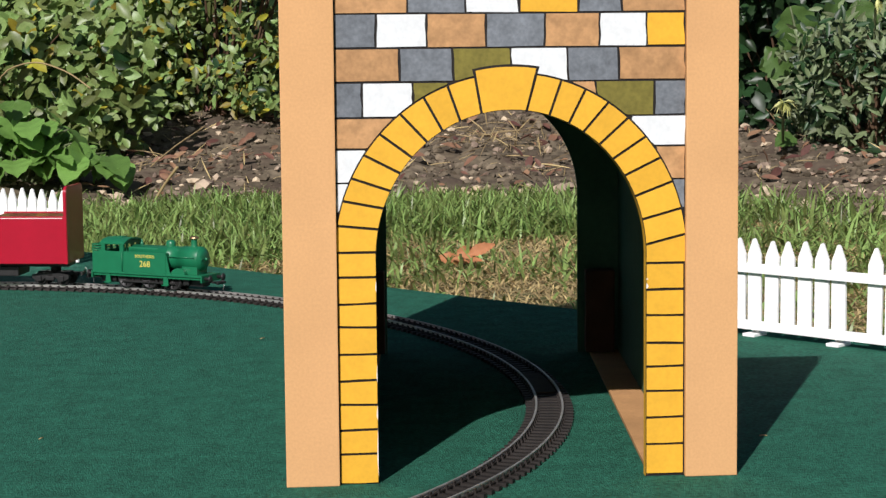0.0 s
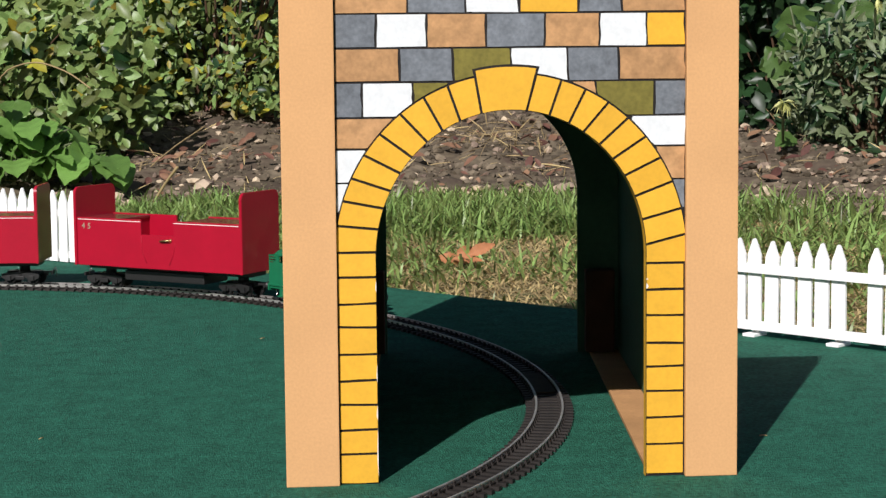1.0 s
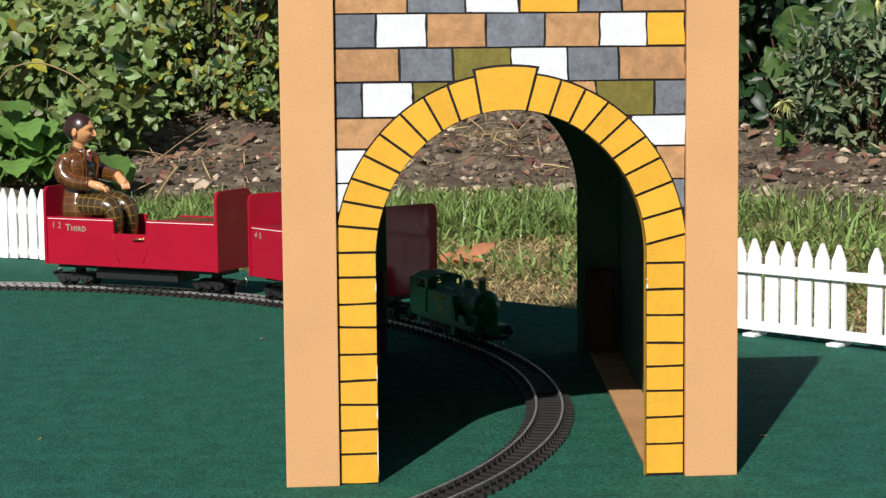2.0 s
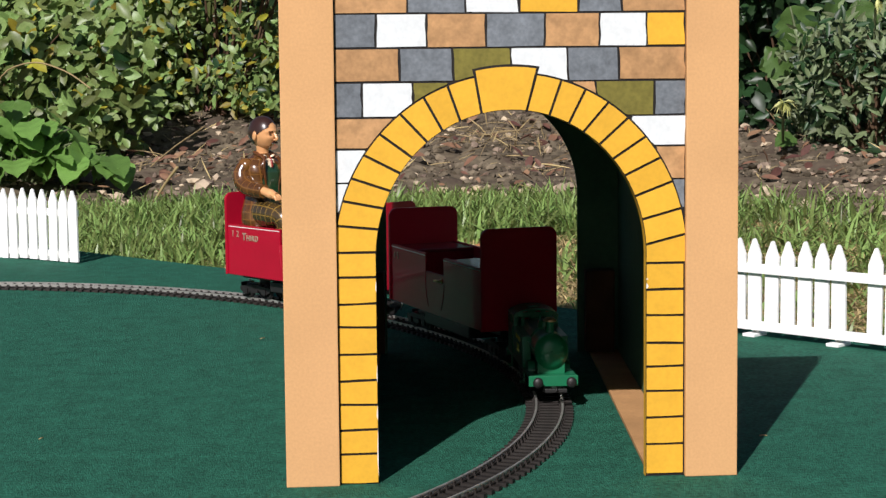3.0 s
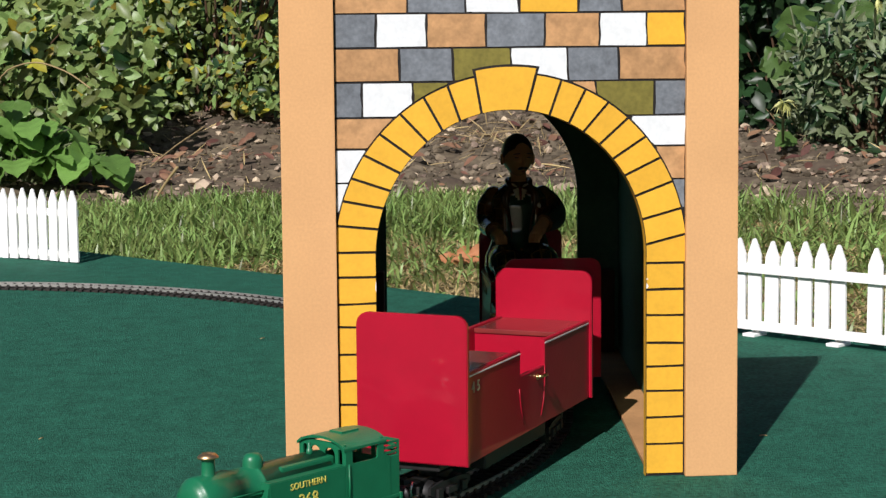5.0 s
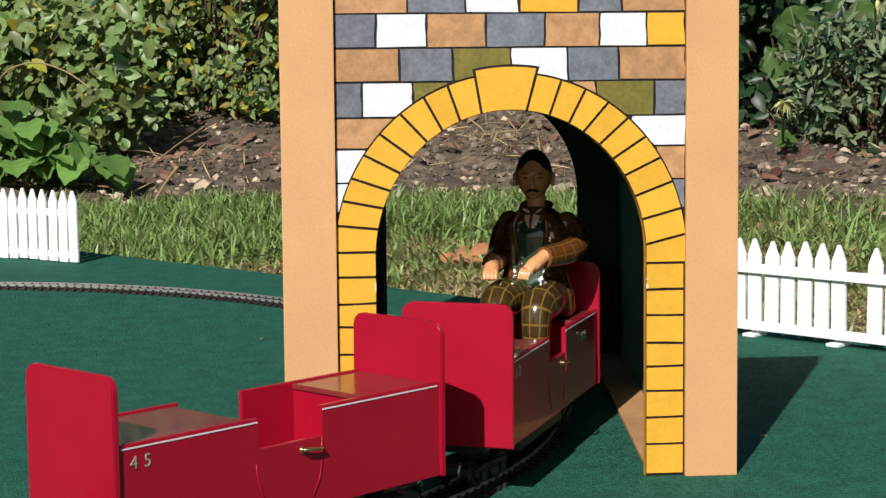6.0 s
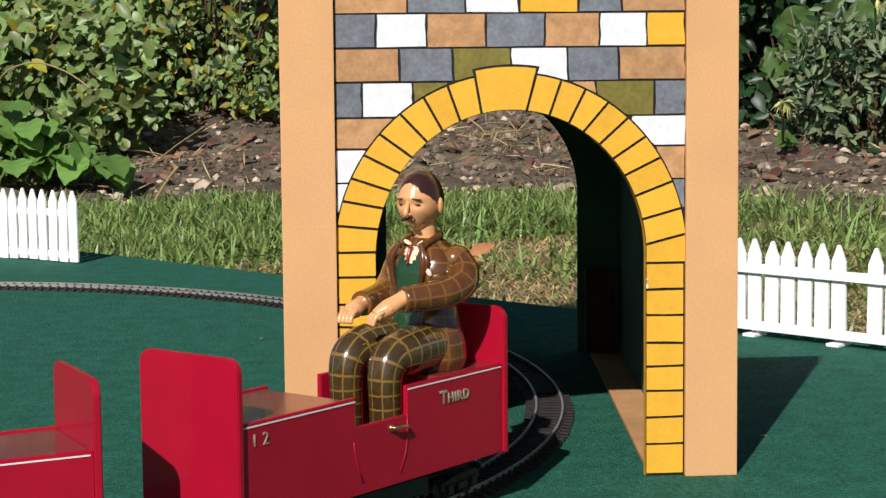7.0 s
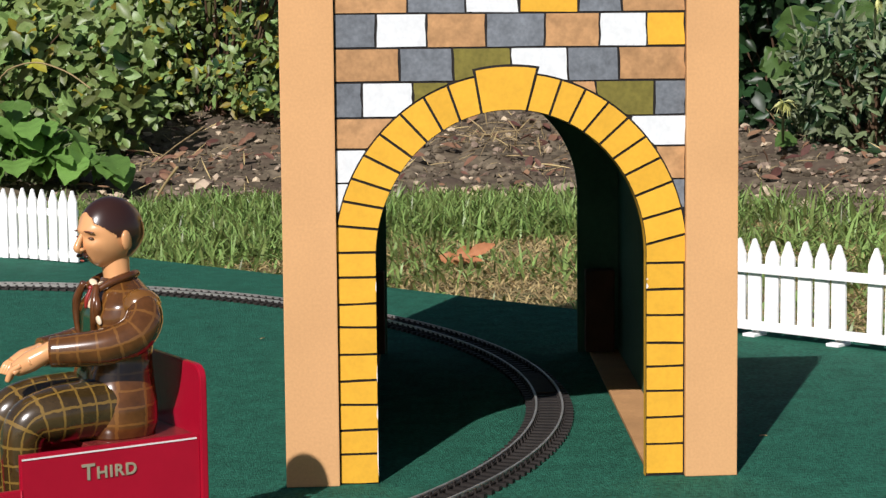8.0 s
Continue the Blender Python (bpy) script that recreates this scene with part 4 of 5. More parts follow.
def build_figure():
    bm = bmesh.new()
    uv = bm.loops.layers.uv.new("wrap")
    skin, hair, jacket, vest, shirt, tie, dark, trouser, sleeve, boot, lip = range(11)
    mid = -0.0035
    # legs over the seat's edge, knees together
    for sy in (-1, 1):
        y = mid + sy * 0.0122
        line = [(-0.072, mid + sy * 0.0095, 0.0785), (-0.056, mid + sy * 0.0105, 0.0788), (-0.040, y, 0.0785), (-0.0300, y, 0.0768), (-0.0257, y, 0.0705), (-0.0252, y, 0.0580), (-0.0262, y, 0.0330)]
        pts, rad = eased(line, [0.0120, 0.0124, 0.0118, 0.0100, 0.0087, 0.0080, 0.0076])
        tube(bm, pts, rad, 26, uv=uv, mat=trouser, uvscale=(9, 150))
        ellipsoid(bm, (-0.0200, y, 0.0298), (0.0130, 0.0058, 0.0046), boot)
    # body: jacket open over a waistcoat, skirts spread over the seat
    body = loft(bm, [(0.0669, -0.0680, mid, 0.0168, 0.0228), (0.0715, -0.0680, mid, 0.0178, 0.0245), (0.0800, -0.0685, mid, 0.0175, 0.0238), (0.0890, -0.0700, mid, 0.0155, 0.0200), (0.0980, -0.0710, mid, 0.0142, 0.0178),
                     (0.1080, -0.0718, mid, 0.0146, 0.0185), (0.1160, -0.0725, mid, 0.0150, 0.0198), (0.1215, -0.0735, mid, 0.0138, 0.0192), (0.1260, -0.0742, mid, 0.0110, 0.0145), (0.1290, -0.0742, mid, 0.0084, 0.0096), (0.1312, -0.0738, mid, 0.0070, 0.0074)], uv, sleeve, 96, 8)
    sunk = set()
    for f in body:
        q = f.calc_center_median()
        if q.x < -0.064:
            continue
        y = abs(q.y - mid)
        if 0.1195 < q.z < 0.1302 and y < 0.0022 + (q.z - 0.1195) * 0.38:
            f.material_index = shirt
        elif 0.0860 < q.z <= 0.1225 and y < 0.0062 + 0.0040 * math.sin((q.z - 0.086) / 0.0365 * math.pi):
            f.material_index = vest
            sunk.update(f.verts)
    for v in sunk:
        v.co.x -= 0.0012
    for sy in (-1, 1):
        # lapels, jacket edges, collar and shirt points
        tube(bm, *eased([(-0.0610, mid + sy * 0.0068, 0.1290), (-0.0588, mid + sy * 0.0098, 0.1215), (-0.0582, mid + sy * 0.0090, 0.1120), (-0.0592, mid + sy * 0.0068, 0.1010), (-0.0572, mid + sy * 0.0062, 0.0890)], [0.0014, 0.0019, 0.0013, 0.0009, 0.0008]), 10, uv=uv, mat=jacket)
        tube(bm, *eased([(-0.0600, mid + sy * 0.0084, 0.1265), (-0.0592, mid + sy * 0.0118, 0.1205), (-0.0588, mid + sy * 0.0098, 0.1130)], [0.0010, 0.0017, 0.0007]), 8, uv=uv, mat=jacket)
        tube(bm, *eased([(-0.0800, mid + sy * 0.0040, 0.1325), (-0.0745, mid + sy * 0.0078, 0.1320), (-0.0675, mid + sy * 0.0076, 0.1300), (-0.0615, mid + sy * 0.0068, 0.1270)], [0.0016, 0.0018, 0.0017, 0.0013]), 10, uv=uv, mat=jacket)
        ellipsoid(bm, (-0.0640, mid + sy * 0.0038, 0.1290), (0.0015, 0.0024, 0.0007), shirt, pose(0, 0, 0, sy * 32, 18, 0))
    ellipsoid(bm, (-0.0613, mid, 0.1272), (0.0012, 0.0012, 0.0012), tie)
    tube(bm, *eased([(-0.0613, mid, 0.1268), (-0.0595, mid, 0.1228), (-0.0588, mid, 0.1190)], [0.0008, 0.0010, 0.0006]), 10, uv=uv, mat=tie)
    ellipsoid(bm, (-0.0592, mid + 0.0128, 0.1155), (0.0008, 0.0013, 0.0022), shirt, pose(0, 0, 0, 28, 0, 24))
    # arms: one elbow held out, the other low; fists at the knees
    arms = ((1, [(-0.0765, 0.0138, 0.1200), (-0.0748, 0.0186, 0.1150), (-0.0690, 0.0212, 0.1095), (-0.0585, 0.0196, 0.1062), (-0.0470, 0.0146, 0.1050), (-0.0380, 0.0100, 0.1045)], (-0.0362, 0.0090, 0.1040), (-0.0255, 0.0030, 0.0975)),
            (-1, [(-0.0765, -0.0208, 0.1200), (-0.0775, -0.0242, 0.1135), (-0.0740, -0.0252, 0.1060), (-0.0660, -0.0246, 0.1015), (-0.0560, -0.0236, 0.1000), (-0.0460, -0.0228, 0.0992)], (-0.0440, -0.0225, 0.0988), (-0.0325, -0.0202, 0.0955)))
    for sy, line, wrist, tip in arms:
        tube(bm, *eased(line, [0.0074, 0.0080, 0.0081, 0.0076, 0.0069, 0.0062]), 24, uv=uv, mat=sleeve, uvscale=(6, 130))
        ellipsoid(bm, Vector(line[0]) + Vector((0.0004, 0, 0.0006)), (0.0084, 0.0070, 0.0072), sleeve)
        w, t = Vector(wrist), Vector(tip)
        tube(bm, *eased([w - (t - w) * 0.3, w, w + (t - w) * 0.5, t], [0.0038, 0.0038, 0.0044, 0.0030]), 14, uv=uv, mat=skin, squash=1.1)
        d = (t - w).normalized()
        across = Vector((-d.y, d.x, 0)).normalized()
        for k in range(4):
            a = w + (t - w) * 0.75 + across * (k - 1.5) * 0.0021 + Vector((0, 0, 0.0008))
            tube(bm, *eased([a, a + d * 0.0045 + Vector((0, 0, -0.0006)), a + d * 0.0065 + Vector((0, 0, -0.0036))], [0.0014, 0.0014, 0.0011]), 8, uv=uv, mat=skin)
        a = w + (t - w) * 0.4 - across * sy * -0.0035
        tube(bm, *eased([a, a + d * 0.005 + across * sy * -0.001, a + d * 0.0085 - Vector((0, 0, 0.001))], [0.0017, 0.0016, 0.0012]), 8, uv=uv, mat=skin)
    # neck and head
    hy = mid - 0.0010
    tube(bm, *eased([(-0.0735, mid, 0.1265), (-0.0728, mid, 0.1325), (-0.0722, hy, 0.1420)], [0.0066, 0.0056, 0.0062]), 20, uv=uv, mat=skin)
    vs, fs = ellipsoid(bm, (0, 0, 0), (0.0142, 0.0099, 0.0138), skin, None, 160, 120)
    for v in vs:
        low = max(0.0, -v.co.z / 0.0136)
        v.co.y *= 1 - 0.26 * low * low
        if v.co.x > 0:
            v.co.x *= 0.93 + 0.03 * low
            v.co.x += 0.0007 * math.exp(-((v.co.z + 0.0112) / 0.0026) ** 2 - (v.co.y / 0.0040) ** 2)
            v.co.x += 0.0006 * math.exp(-((v.co.z - 0.0018) / 0.0016) ** 2 - (v.co.y / 0.0070) ** 2)
            for sy in (-1, 1):
                v.co.x -= 0.0010 * math.exp(-((v.co.z + 0.0012) / 0.0016) ** 2 - ((v.co.y - sy * 0.0042) / 0.0026) ** 2)
                v.co.x += 0.0006 * math.exp(-((v.co.z + 0.0048) / 0.0026) ** 2 - ((v.co.y - sy * 0.0054) / 0.0026) ** 2)
        else:
            v.co.x *= 1 - 0.42 * low * low
    cap = set()
    for f in fs:
        q = f.calc_center_median()
        if q.x > 0.0105:
            line = 0.0092 - 0.60 * abs(q.y + 0.0008)
        elif q.x > 0.0035:
            line = -0.0004 + (q.x - 0.0035) * 0.70
        elif q.x > -0.0025:
            line = -0.0010
        else:
            line = -0.0100 + 0.20 * (q.x + 0.010)
        if q.z > line:
            f.material_index = hair
            cap.update(f.verts)
    for v in cap:
        v.co *= 1.022
    o = Vector((0, 0, 0))
    before = set(bm.verts) - set(vs)
    tube(bm, *eased([o + Vector((0.0122, 0, 0.0010)), o + Vector((0.0140, 0, -0.0020)), o + Vector((0.0153, 0, -0.0050)), o + Vector((0.0134, 0, -0.0066))], [0.0008, 0.0011, 0.0014, 0.0009]), 14, uv=uv, mat=skin)
    for sy in (-1, 1):
        ellipsoid(bm, o + Vector((0.0137, sy * 0.0012, -0.0056)), (0.0011, 0.0009, 0.0008), skin)
        ellipsoid(bm, o + Vector((0.0117, sy * 0.0042, -0.0010)), (0.0008, 0.0013, 0.0004), dark, pose(0, 0, 0, 0, 0, sy * 14))
        ellipsoid(bm, o + Vector((0.0125, sy * 0.0042, 0.0014)), (0.0007, 0.0024, 0.00035), dark, pose(0, 0, 0, -sy * 6, 0, sy * 20))
        ellipsoid(bm, o + Vector((0.0126, sy * 0.0017, -0.0079)), (0.0010, 0.0022, 0.0009), hair, pose(0, 0, 0, -sy * 14, 0, -sy * 12))
        ellipsoid(bm, o + Vector((-0.0006, sy * 0.0101, -0.0024)), (0.0027, 0.0014, 0.0040), skin, pose(0, 0, 0, 0, 12, sy * 18))
    ellipsoid(bm, o + Vector((0.0130, 0, -0.0099)), (0.0005, 0.0014, 0.0004), lip)
    bmesh.ops.transform(bm, matrix=pose(-0.0708, hy, 0.1496, 0, 0, 12) @ Matrix.Scale(1.07, 4), verts=[v for v in bm.verts if v not in before])
    ob = lone("seated_figurine", bm, (SKIN, HAIR, JACKET, VEST, SHIRT, TIE, LIP, TROUSERS, SLEEVE, BOOT, LIPS),
              "glossy painted figurine in brown tweed seated in the coach", "figurine")
    return ob


# ---- planting ----
def leaf_soup(rng, base, size, ratio, normal_up=0.6, toward=(0, -0.5, 0), fold=0.18, curl=0.25):
    """Arrays of folded, curling leaves: base points (n, 3), lengths (n)."""
    n = len(base)
    shape = np.array([(0, 0), (0.16, 0.62), (0.42, 1.0), (0.72, 0.70), (1.0, 0.0)])
    v = []
    for i, (a, w) in enumerate(shape):
        v.append((a, 0.0, 0.0))
    left = [(a, w * ratio * 0.5, 0.0) for a, w in shape[1:4]]
    right = [(a, -w * ratio * 0.5, 0.0) for a, w in shape[1:4]]
    flat = np.array(v + left + right)
    faces = [(0, 1, 5), (1, 2, 6, 5), (2, 3, 7, 6), (3, 4, 7), (0, 8, 1), (1, 8, 9, 2), (2, 9, 10, 3), (3, 10, 4)]
    up = rng.normal(0, 0.5, (n, 3)) + np.array(toward) + np.array([0, 0, normal_up])
    up /= np.linalg.norm(up, axis=1)[:, None]
    d = rng.normal(0, 1, (n, 3))
    d[:, 2] -= 0.35
    d -= up * (d * up).sum(1)[:, None]
    d /= np.linalg.norm(d, axis=1)[:, None]
    side = np.cross(up, d)
    f = fold * rng.uniform(0.3, 1.6, n)
    c = curl * rng.uniform(-0.4, 1.4, n)
    P = np.empty((n, len(flat), 3))
    for k, (a, b, _) in enumerate(flat):
        h = np.abs(b) * f * 2 - c * a * a
        P[:, k] = base + size[:, None] * (a * d + b * side + h[:, None] * up)
    verts = P.reshape(-1, 3)
    F = [tuple(i * len(flat) + j for j in q) for i in range(n) for q in faces]
    return verts, F


def shrub(name, label, cx, cy, rx, ry, z0, z1, clumps, per, size, ratio, mats, seed, shell=0.75, lit=(-0.25, -0.95, 0), stems=14):
    """Stems from the ground and many clumps of leaves with gaps between them."""
    rng = np.random.default_rng(seed)
    t = thing(name, label, "shrub", pose(cx, cy, bed_height(cx, cy)))
    root = bed_height(cx, cy)
    rr = random.Random(seed)
    for _ in range(stems):
        bm = bmesh.new()
        a, q = rr.uniform(0, 6.28), rr.uniform(0.3, 0.95)
        tip = Vector((rx * q * math.cos(a), ry * q * math.sin(a), (z1 - root) * rr.uniform(0.5, 0.95)))
        foot = Vector((tip.x * 0.25, tip.y * 0.25, -0.01))
        mid = foot.lerp(tip, 0.5) + Vector((rr.uniform(-0.03, 0.03), rr.uniform(-0.03, 0.03), 0.05))
        tube(bm, *eased([foot, mid, tip], [0.0034, 0.0024, 0.0010], 4), 6)
        part("stem", bm, TWIG, t, "thin brown stem")
    u = rng.uniform(-1, 1, (clumps * 3, 3))
    u = u[np.linalg.norm(u[:, :2], axis=1) < 1][:clumps]
    centre = np.stack([u[:, 0] * rx, u[:, 1] * ry, z0 + (u[:, 2] + 1) / 2 * (z1 - z0) - root], 1)
    base = np.repeat(centre, per, 0)
    off = rng.normal(0, 1, base.shape)
    off /= np.linalg.norm(off, axis=1)[:, None]
    base = base + off * (size * 2.0 * shell * rng.uniform(0.4, 1.5, len(base)))[:, None]
    base[:, 2] = np.maximum(base[:, 2], 0.01)
    pick = rng.random(len(base))
    lo = 0.0
    for nm, m, share in mats:
        sel = (pick >= lo) & (pick < lo + share)
        lo += share
        b = base[sel]
        sz = size * rng.uniform(0.55, 1.3, len(b))
        v, f = leaf_soup(rng, b, sz, ratio, toward=lit)
        ob = new(nm, soup(nm, v.tolist(), f, m, True))
        ob.parent = t
        tagged(ob, kind="stuff")
    return t


def broad_leaf_mesh(name, mat, teeth):
    """One large leaf with rib, curling blade and, with teeth, a jagged rim."""
    bm = bmesh.new()
    n, m = 14, 4
    rows = []
    for i in range(n + 1):
        a = i / n
        w = 0.40 * math.sin(math.pi * min(1, a * 0.97 + 0.03)) ** 0.75 * (1.12 - 0.5 * a)
        row = []
        for j in range(-m, m + 1):
            q = j / m
            jag = 1 + (teeth * (0.10 if i % 2 else -0.10) if abs(j) == m else 0)
            z = 0.10 * abs(q) * w * 2 - 0.22 * a * a + 0.025 * math.sin(a * 22) * abs(q)
            row.append(bm.verts.new((a, q * w * jag, z)))
        rows.append(row)
    for ra, rb in zip(rows, rows[1:]):
        for j in range(2 * m):
            f = bm.faces.new((ra[j], rb[j], rb[j + 1], ra[j + 1]))
            f.smooth = True
    return mesh_of(bm, name, mat)


def broad_plant(name, label, cx, cy, count, spread, size, mat, teeth, seed, rise):
    rng = random.Random(seed)
    z = bed_height(cx, cy)
    t = thing(name, label, "plant", pose(cx, cy, z))
    me = broad_leaf_mesh("leaf", mat, teeth)
    for _ in range(count):
        bm = bmesh.new()
        a, q = rng.uniform(0, 6.28), math.sqrt(rng.random())
        p = Vector((spread[0] * q * math.cos(a), spread[1] * q * math.sin(a), rise * (1.05 - 0.75 * q) * rng.uniform(0.45, 1.0)))
        s = size * rng.uniform(0.7, 1.25)
        face = -100 + rng.uniform(-85, 85)
        ob = new("leaf", me)
        ob.parent = t
        ob.matrix_basis = Matrix.Translation(p) @ pose(0, 0, 0, rng.uniform(-25, 25), rng.uniform(5, 55), face) @ Matrix.Scale(s, 4)
        tube(bm, *eased([(p.x * 0.2, p.y * 0.2, -0.01), (p.x * 0.5, p.y * 0.5, p.z * 0.7), tuple(p)], [0.003, 0.0025, 0.0016], 3), 6)
        part("stalk", bm, LEAF_S, t, "green leaf stalk")


def toothed_plant():
    """A tall plant whose few large jagged leaves hang over the bush."""
    x0, y0 = 0.70, 3.56
    z = bed_height(x0, y0)
    t = thing("toothed_plant", "tall plant with large toothed green leaves", "plant", pose(x0, y0, z))
    me = broad_leaf_mesh("leaf", LEAF_T, 1.0)
    for x, y, h, lean, turn, size in ((-0.035, 0.02, 0.300, 70, 14, 0.120), (-0.050, -0.05, 0.165, -130, -16, 0.075), (0.085, -0.04, 0.310, 84, -18, 0.105), (0.165, 0.00, 0.290, 60, 24, 0.090),
                                      (-0.020, 0.05, 0.215, 150, -22, 0.080), (0.035, 0.04, 0.260, -60, 18, 0.080), (-0.060, -0.16, 0.062, 172, 50, 0.055)):
        ob = new("leaf", me)
        ob.parent = t
        ob.matrix_basis = pose(x, y, h - z, 90 + turn, lean, turn) @ Matrix.Scale(size, 4)
        bm = bmesh.new()
        tube(bm, *eased([(0, 0, -0.01), (x * 0.6, y * 0.5, (h - z) * 0.7), (x, y, h - z)], [0.004, 0.003, 0.0018], 4), 6)
        part("stalk", bm, LEAF_S, t, "green leaf stalk")


def build_grass():
    rng = np.random.default_rng(11)
    def blades(name, label, n, mat, y0, y1, long, wide, lean, weight, stand=1.0, clump=1.5):
        y = rng.uniform(y0, y1, n * 3)
        x = rng.uniform(-1, 1, n * 3) * (0.27 * y + 0.12)
        dens = np.array([noise.noise(Vector((a * 5, b * 5, 1.0))) for a, b in zip(x, y)])
        edge = y - (1.733 - 0.950 * x)
        keep = (edge > 0.006) & (rng.random(n * 3) < weight(x, y, edge) * (0.62 + clump * dens))
        x, y, edge = x[keep][:n], y[keep][:n], edge[keep][:n]
        m = len(x)
        L = long * rng.uniform(0.45, 1.25, m) * np.clip(0.7 + edge * 0.6, 0.7, 1.15)
        w = wide * rng.uniform(0.6, 1.3, m)
        a = rng.uniform(0, 2 * np.pi, m)
        tilt = lean * rng.uniform(0.2, 1.3, m)
        d = np.stack([np.cos(a), np.sin(a)], 1)
        s = np.stack([-np.sin(a + rng.normal(0, .6, m)), np.cos(a + rng.normal(0, .6, m))], 1)
        V = np.empty((m, 7, 3))
        z0 = -0.024
        for k, (t, ww) in enumerate(((0, 0.7), (0.4, 1.0), (0.75, 0.7))):
            out, h = L * tilt * t * t, L * t * np.sqrt(np.maximum(0.08, 1 - (tilt * t) ** 2 * 0.75))
            for j, sg in enumerate((-1, 1)):
                V[:, 2 * k + j, 0] = x + d[:, 0] * out + sg * s[:, 0] * w * ww / 2
                V[:, 2 * k + j, 1] = y + d[:, 1] * out + sg * s[:, 1] * w * ww / 2
                V[:, 2 * k + j, 2] = z0 + h * stand
        V[:, 6, 0], V[:, 6, 1] = x + d[:, 0] * L * tilt, y + d[:, 1] * L * tilt
        V[:, 6, 2] = z0 + L * stand * np.sqrt(np.maximum(0.05, 1 - tilt ** 2 * 0.85))
        F = [tuple(i * 7 + j for j in q) for i in range(m) for q in ((0, 1, 3, 2), (2, 3, 5, 4), (4, 5, 6))]
        tagged(new(name, soup(name, V.reshape(-1, 3).tolist(), F, mat, True)), label, "grass", kind="stuff")
    blades("grass", "uneven green garden grass beyond the worn edge", 30000, GRASS, 1.85, 2.84, 0.046, 0.0036, 1.05,
           lambda x, y, e: np.clip((y + np.maximum(0, -x - 0.06) * 1.5 - np.maximum(0, x - 0.28) * 1.3 - 2.28) * 3.0, 0.05, 1.0), 0.9)
    blades("edge_grass", "thin short grass along the felt-covered board", 6500, GRASS, 1.3, 2.5, 0.032, 0.0036, 1.0,
           lambda x, y, e: np.clip(0.5 + e, 0.3, 0.8), 0.7, 0.8)
    blades("dry_grass", "pale dead grass stems lying on the worn lawn", 34000, STRAW, 1.3, 2.6, 0.036, 0.0022, 1.25,
           lambda x, y, e: np.clip(1.2 - e * 0.6, 0.3, 1.2), 0.38, 0.35)


def build_litter():
    rng = np.random.default_rng(21)
    def stones(name, label, n, mat, smin, smax, xr, yr, sink, squash=0.65, smooth=True):
        ico = [(0, 0, 1), (0.894, 0, 0.447), (0.276, 0.851, 0.447), (-0.724, 0.526, 0.447), (-0.724, -0.526, 0.447), (0.276, -0.851, 0.447),
               (0.724, 0.526, -0.447), (-0.276, 0.851, -0.447), (-0.894, 0, -0.447), (-0.276, -0.851, -0.447), (0.724, -0.526, -0.447), (0, 0, -1)]
        tri = [(0, 1, 2), (0, 2, 3), (0, 3, 4), (0, 4, 5), (0, 5, 1), (1, 6, 2), (2, 7, 3), (3, 8, 4), (4, 9, 5), (5, 10, 1), (2, 6, 7), (3, 7, 8), (4, 8, 9), (5, 9, 10), (1, 10, 6), (11, 7, 6), (11, 8, 7), (11, 9, 8), (11, 10, 9), (11, 6, 10)]
        ico = np.array(ico)
        V, F = [], []
        for i in range(n):
            x, y = rng.uniform(*xr), rng.uniform(*yr)
            s = smin + (smax - smin) * rng.random() ** 3
            a = rng.uniform(0, 6.28)
            q = ico * (s * rng.uniform(0.7, 1.3, 3) * np.array([1, 1, squash])) * rng.uniform(0.65, 1.3, (12, 1))
            c, d = math.cos(a), math.sin(a)
            k = len(V)
            V += [(x + u * c - v * d, y + u * d + v * c, bed_height(x, y) + w + s * sink) for u, v, w in q.tolist()]
            F += [tuple(k + j for j in t) for t in tri]
        tagged(new(name, soup(name, V, F, mat, smooth)), label, "stones", kind="stuff")
    stones("pebbles", "pale flint pebbles scattered on the soil", 2200, STONE, 0.002, 0.011, (-1.1, 1.15), (2.78, 4.4), 0.3, 0.6, False)
    stones("edge_pebbles", "pale stones along the lawn edge", 460, STONE, 0.004, 0.014, (-0.75, 0.85), (2.74, 3.02), 0.5, 0.6, False)
    stones("soil_clods", "brown crumbs and clods of soil", 11000, CLOD, 0.002, 0.010, (-1.1, 1.1), (2.72, 4.4), 0.25, 0.7, False)
    stones("lawn_edge_stones", "cluster of pale cream stones at the lawn edge", 46, PALE_STONE, 0.006, 0.017, (-0.02, 0.13), (2.86, 2.98), 0.7, 0.6, False)
    for name, label, n, mat, size, ratio in (("leaf_litter", "dead brown leaves lying on the soil", 620, LEAF_DRY, 0.030, 0.40), ("straw_litter", "dry stalks and straw on the soil", 650, STRAW, 0.055, 0.045)):
        x, y = rng.uniform(-1.1, 1.1, n), rng.uniform(2.95, 4.5, n)
        base = np.array([(a, b, bed_height(a, b) + 0.012) for a, b in zip(x, y)])
        v, f = leaf_soup(rng, base, size * rng.uniform(0.5, 1.3, n), ratio, normal_up=1.2, curl=0.15)
        tagged(new(name, soup(name, v.tolist(), f, mat, True)), label, "litter", kind="stuff")
    n = 190
    x, y = rng.normal(0.12, 0.085, n), rng.normal(3.52, 0.10, n)
    base = np.array([(a, b, bed_height(a, b) + 0.010 + 0.022 * abs(c)) for a, b, c in zip(x, y, rng.normal(0, 0.6, n))])
    v, f = leaf_soup(rng, base, 0.055 * rng.uniform(0.4, 1.2, n), 0.05, normal_up=1.0, curl=0.35)
    tagged(new("straw_heap", soup("straw_heap", v.tolist(), f, OLD_STRAW, True)), "heap of dead straw stalks on the soil", "straw", kind="stuff")
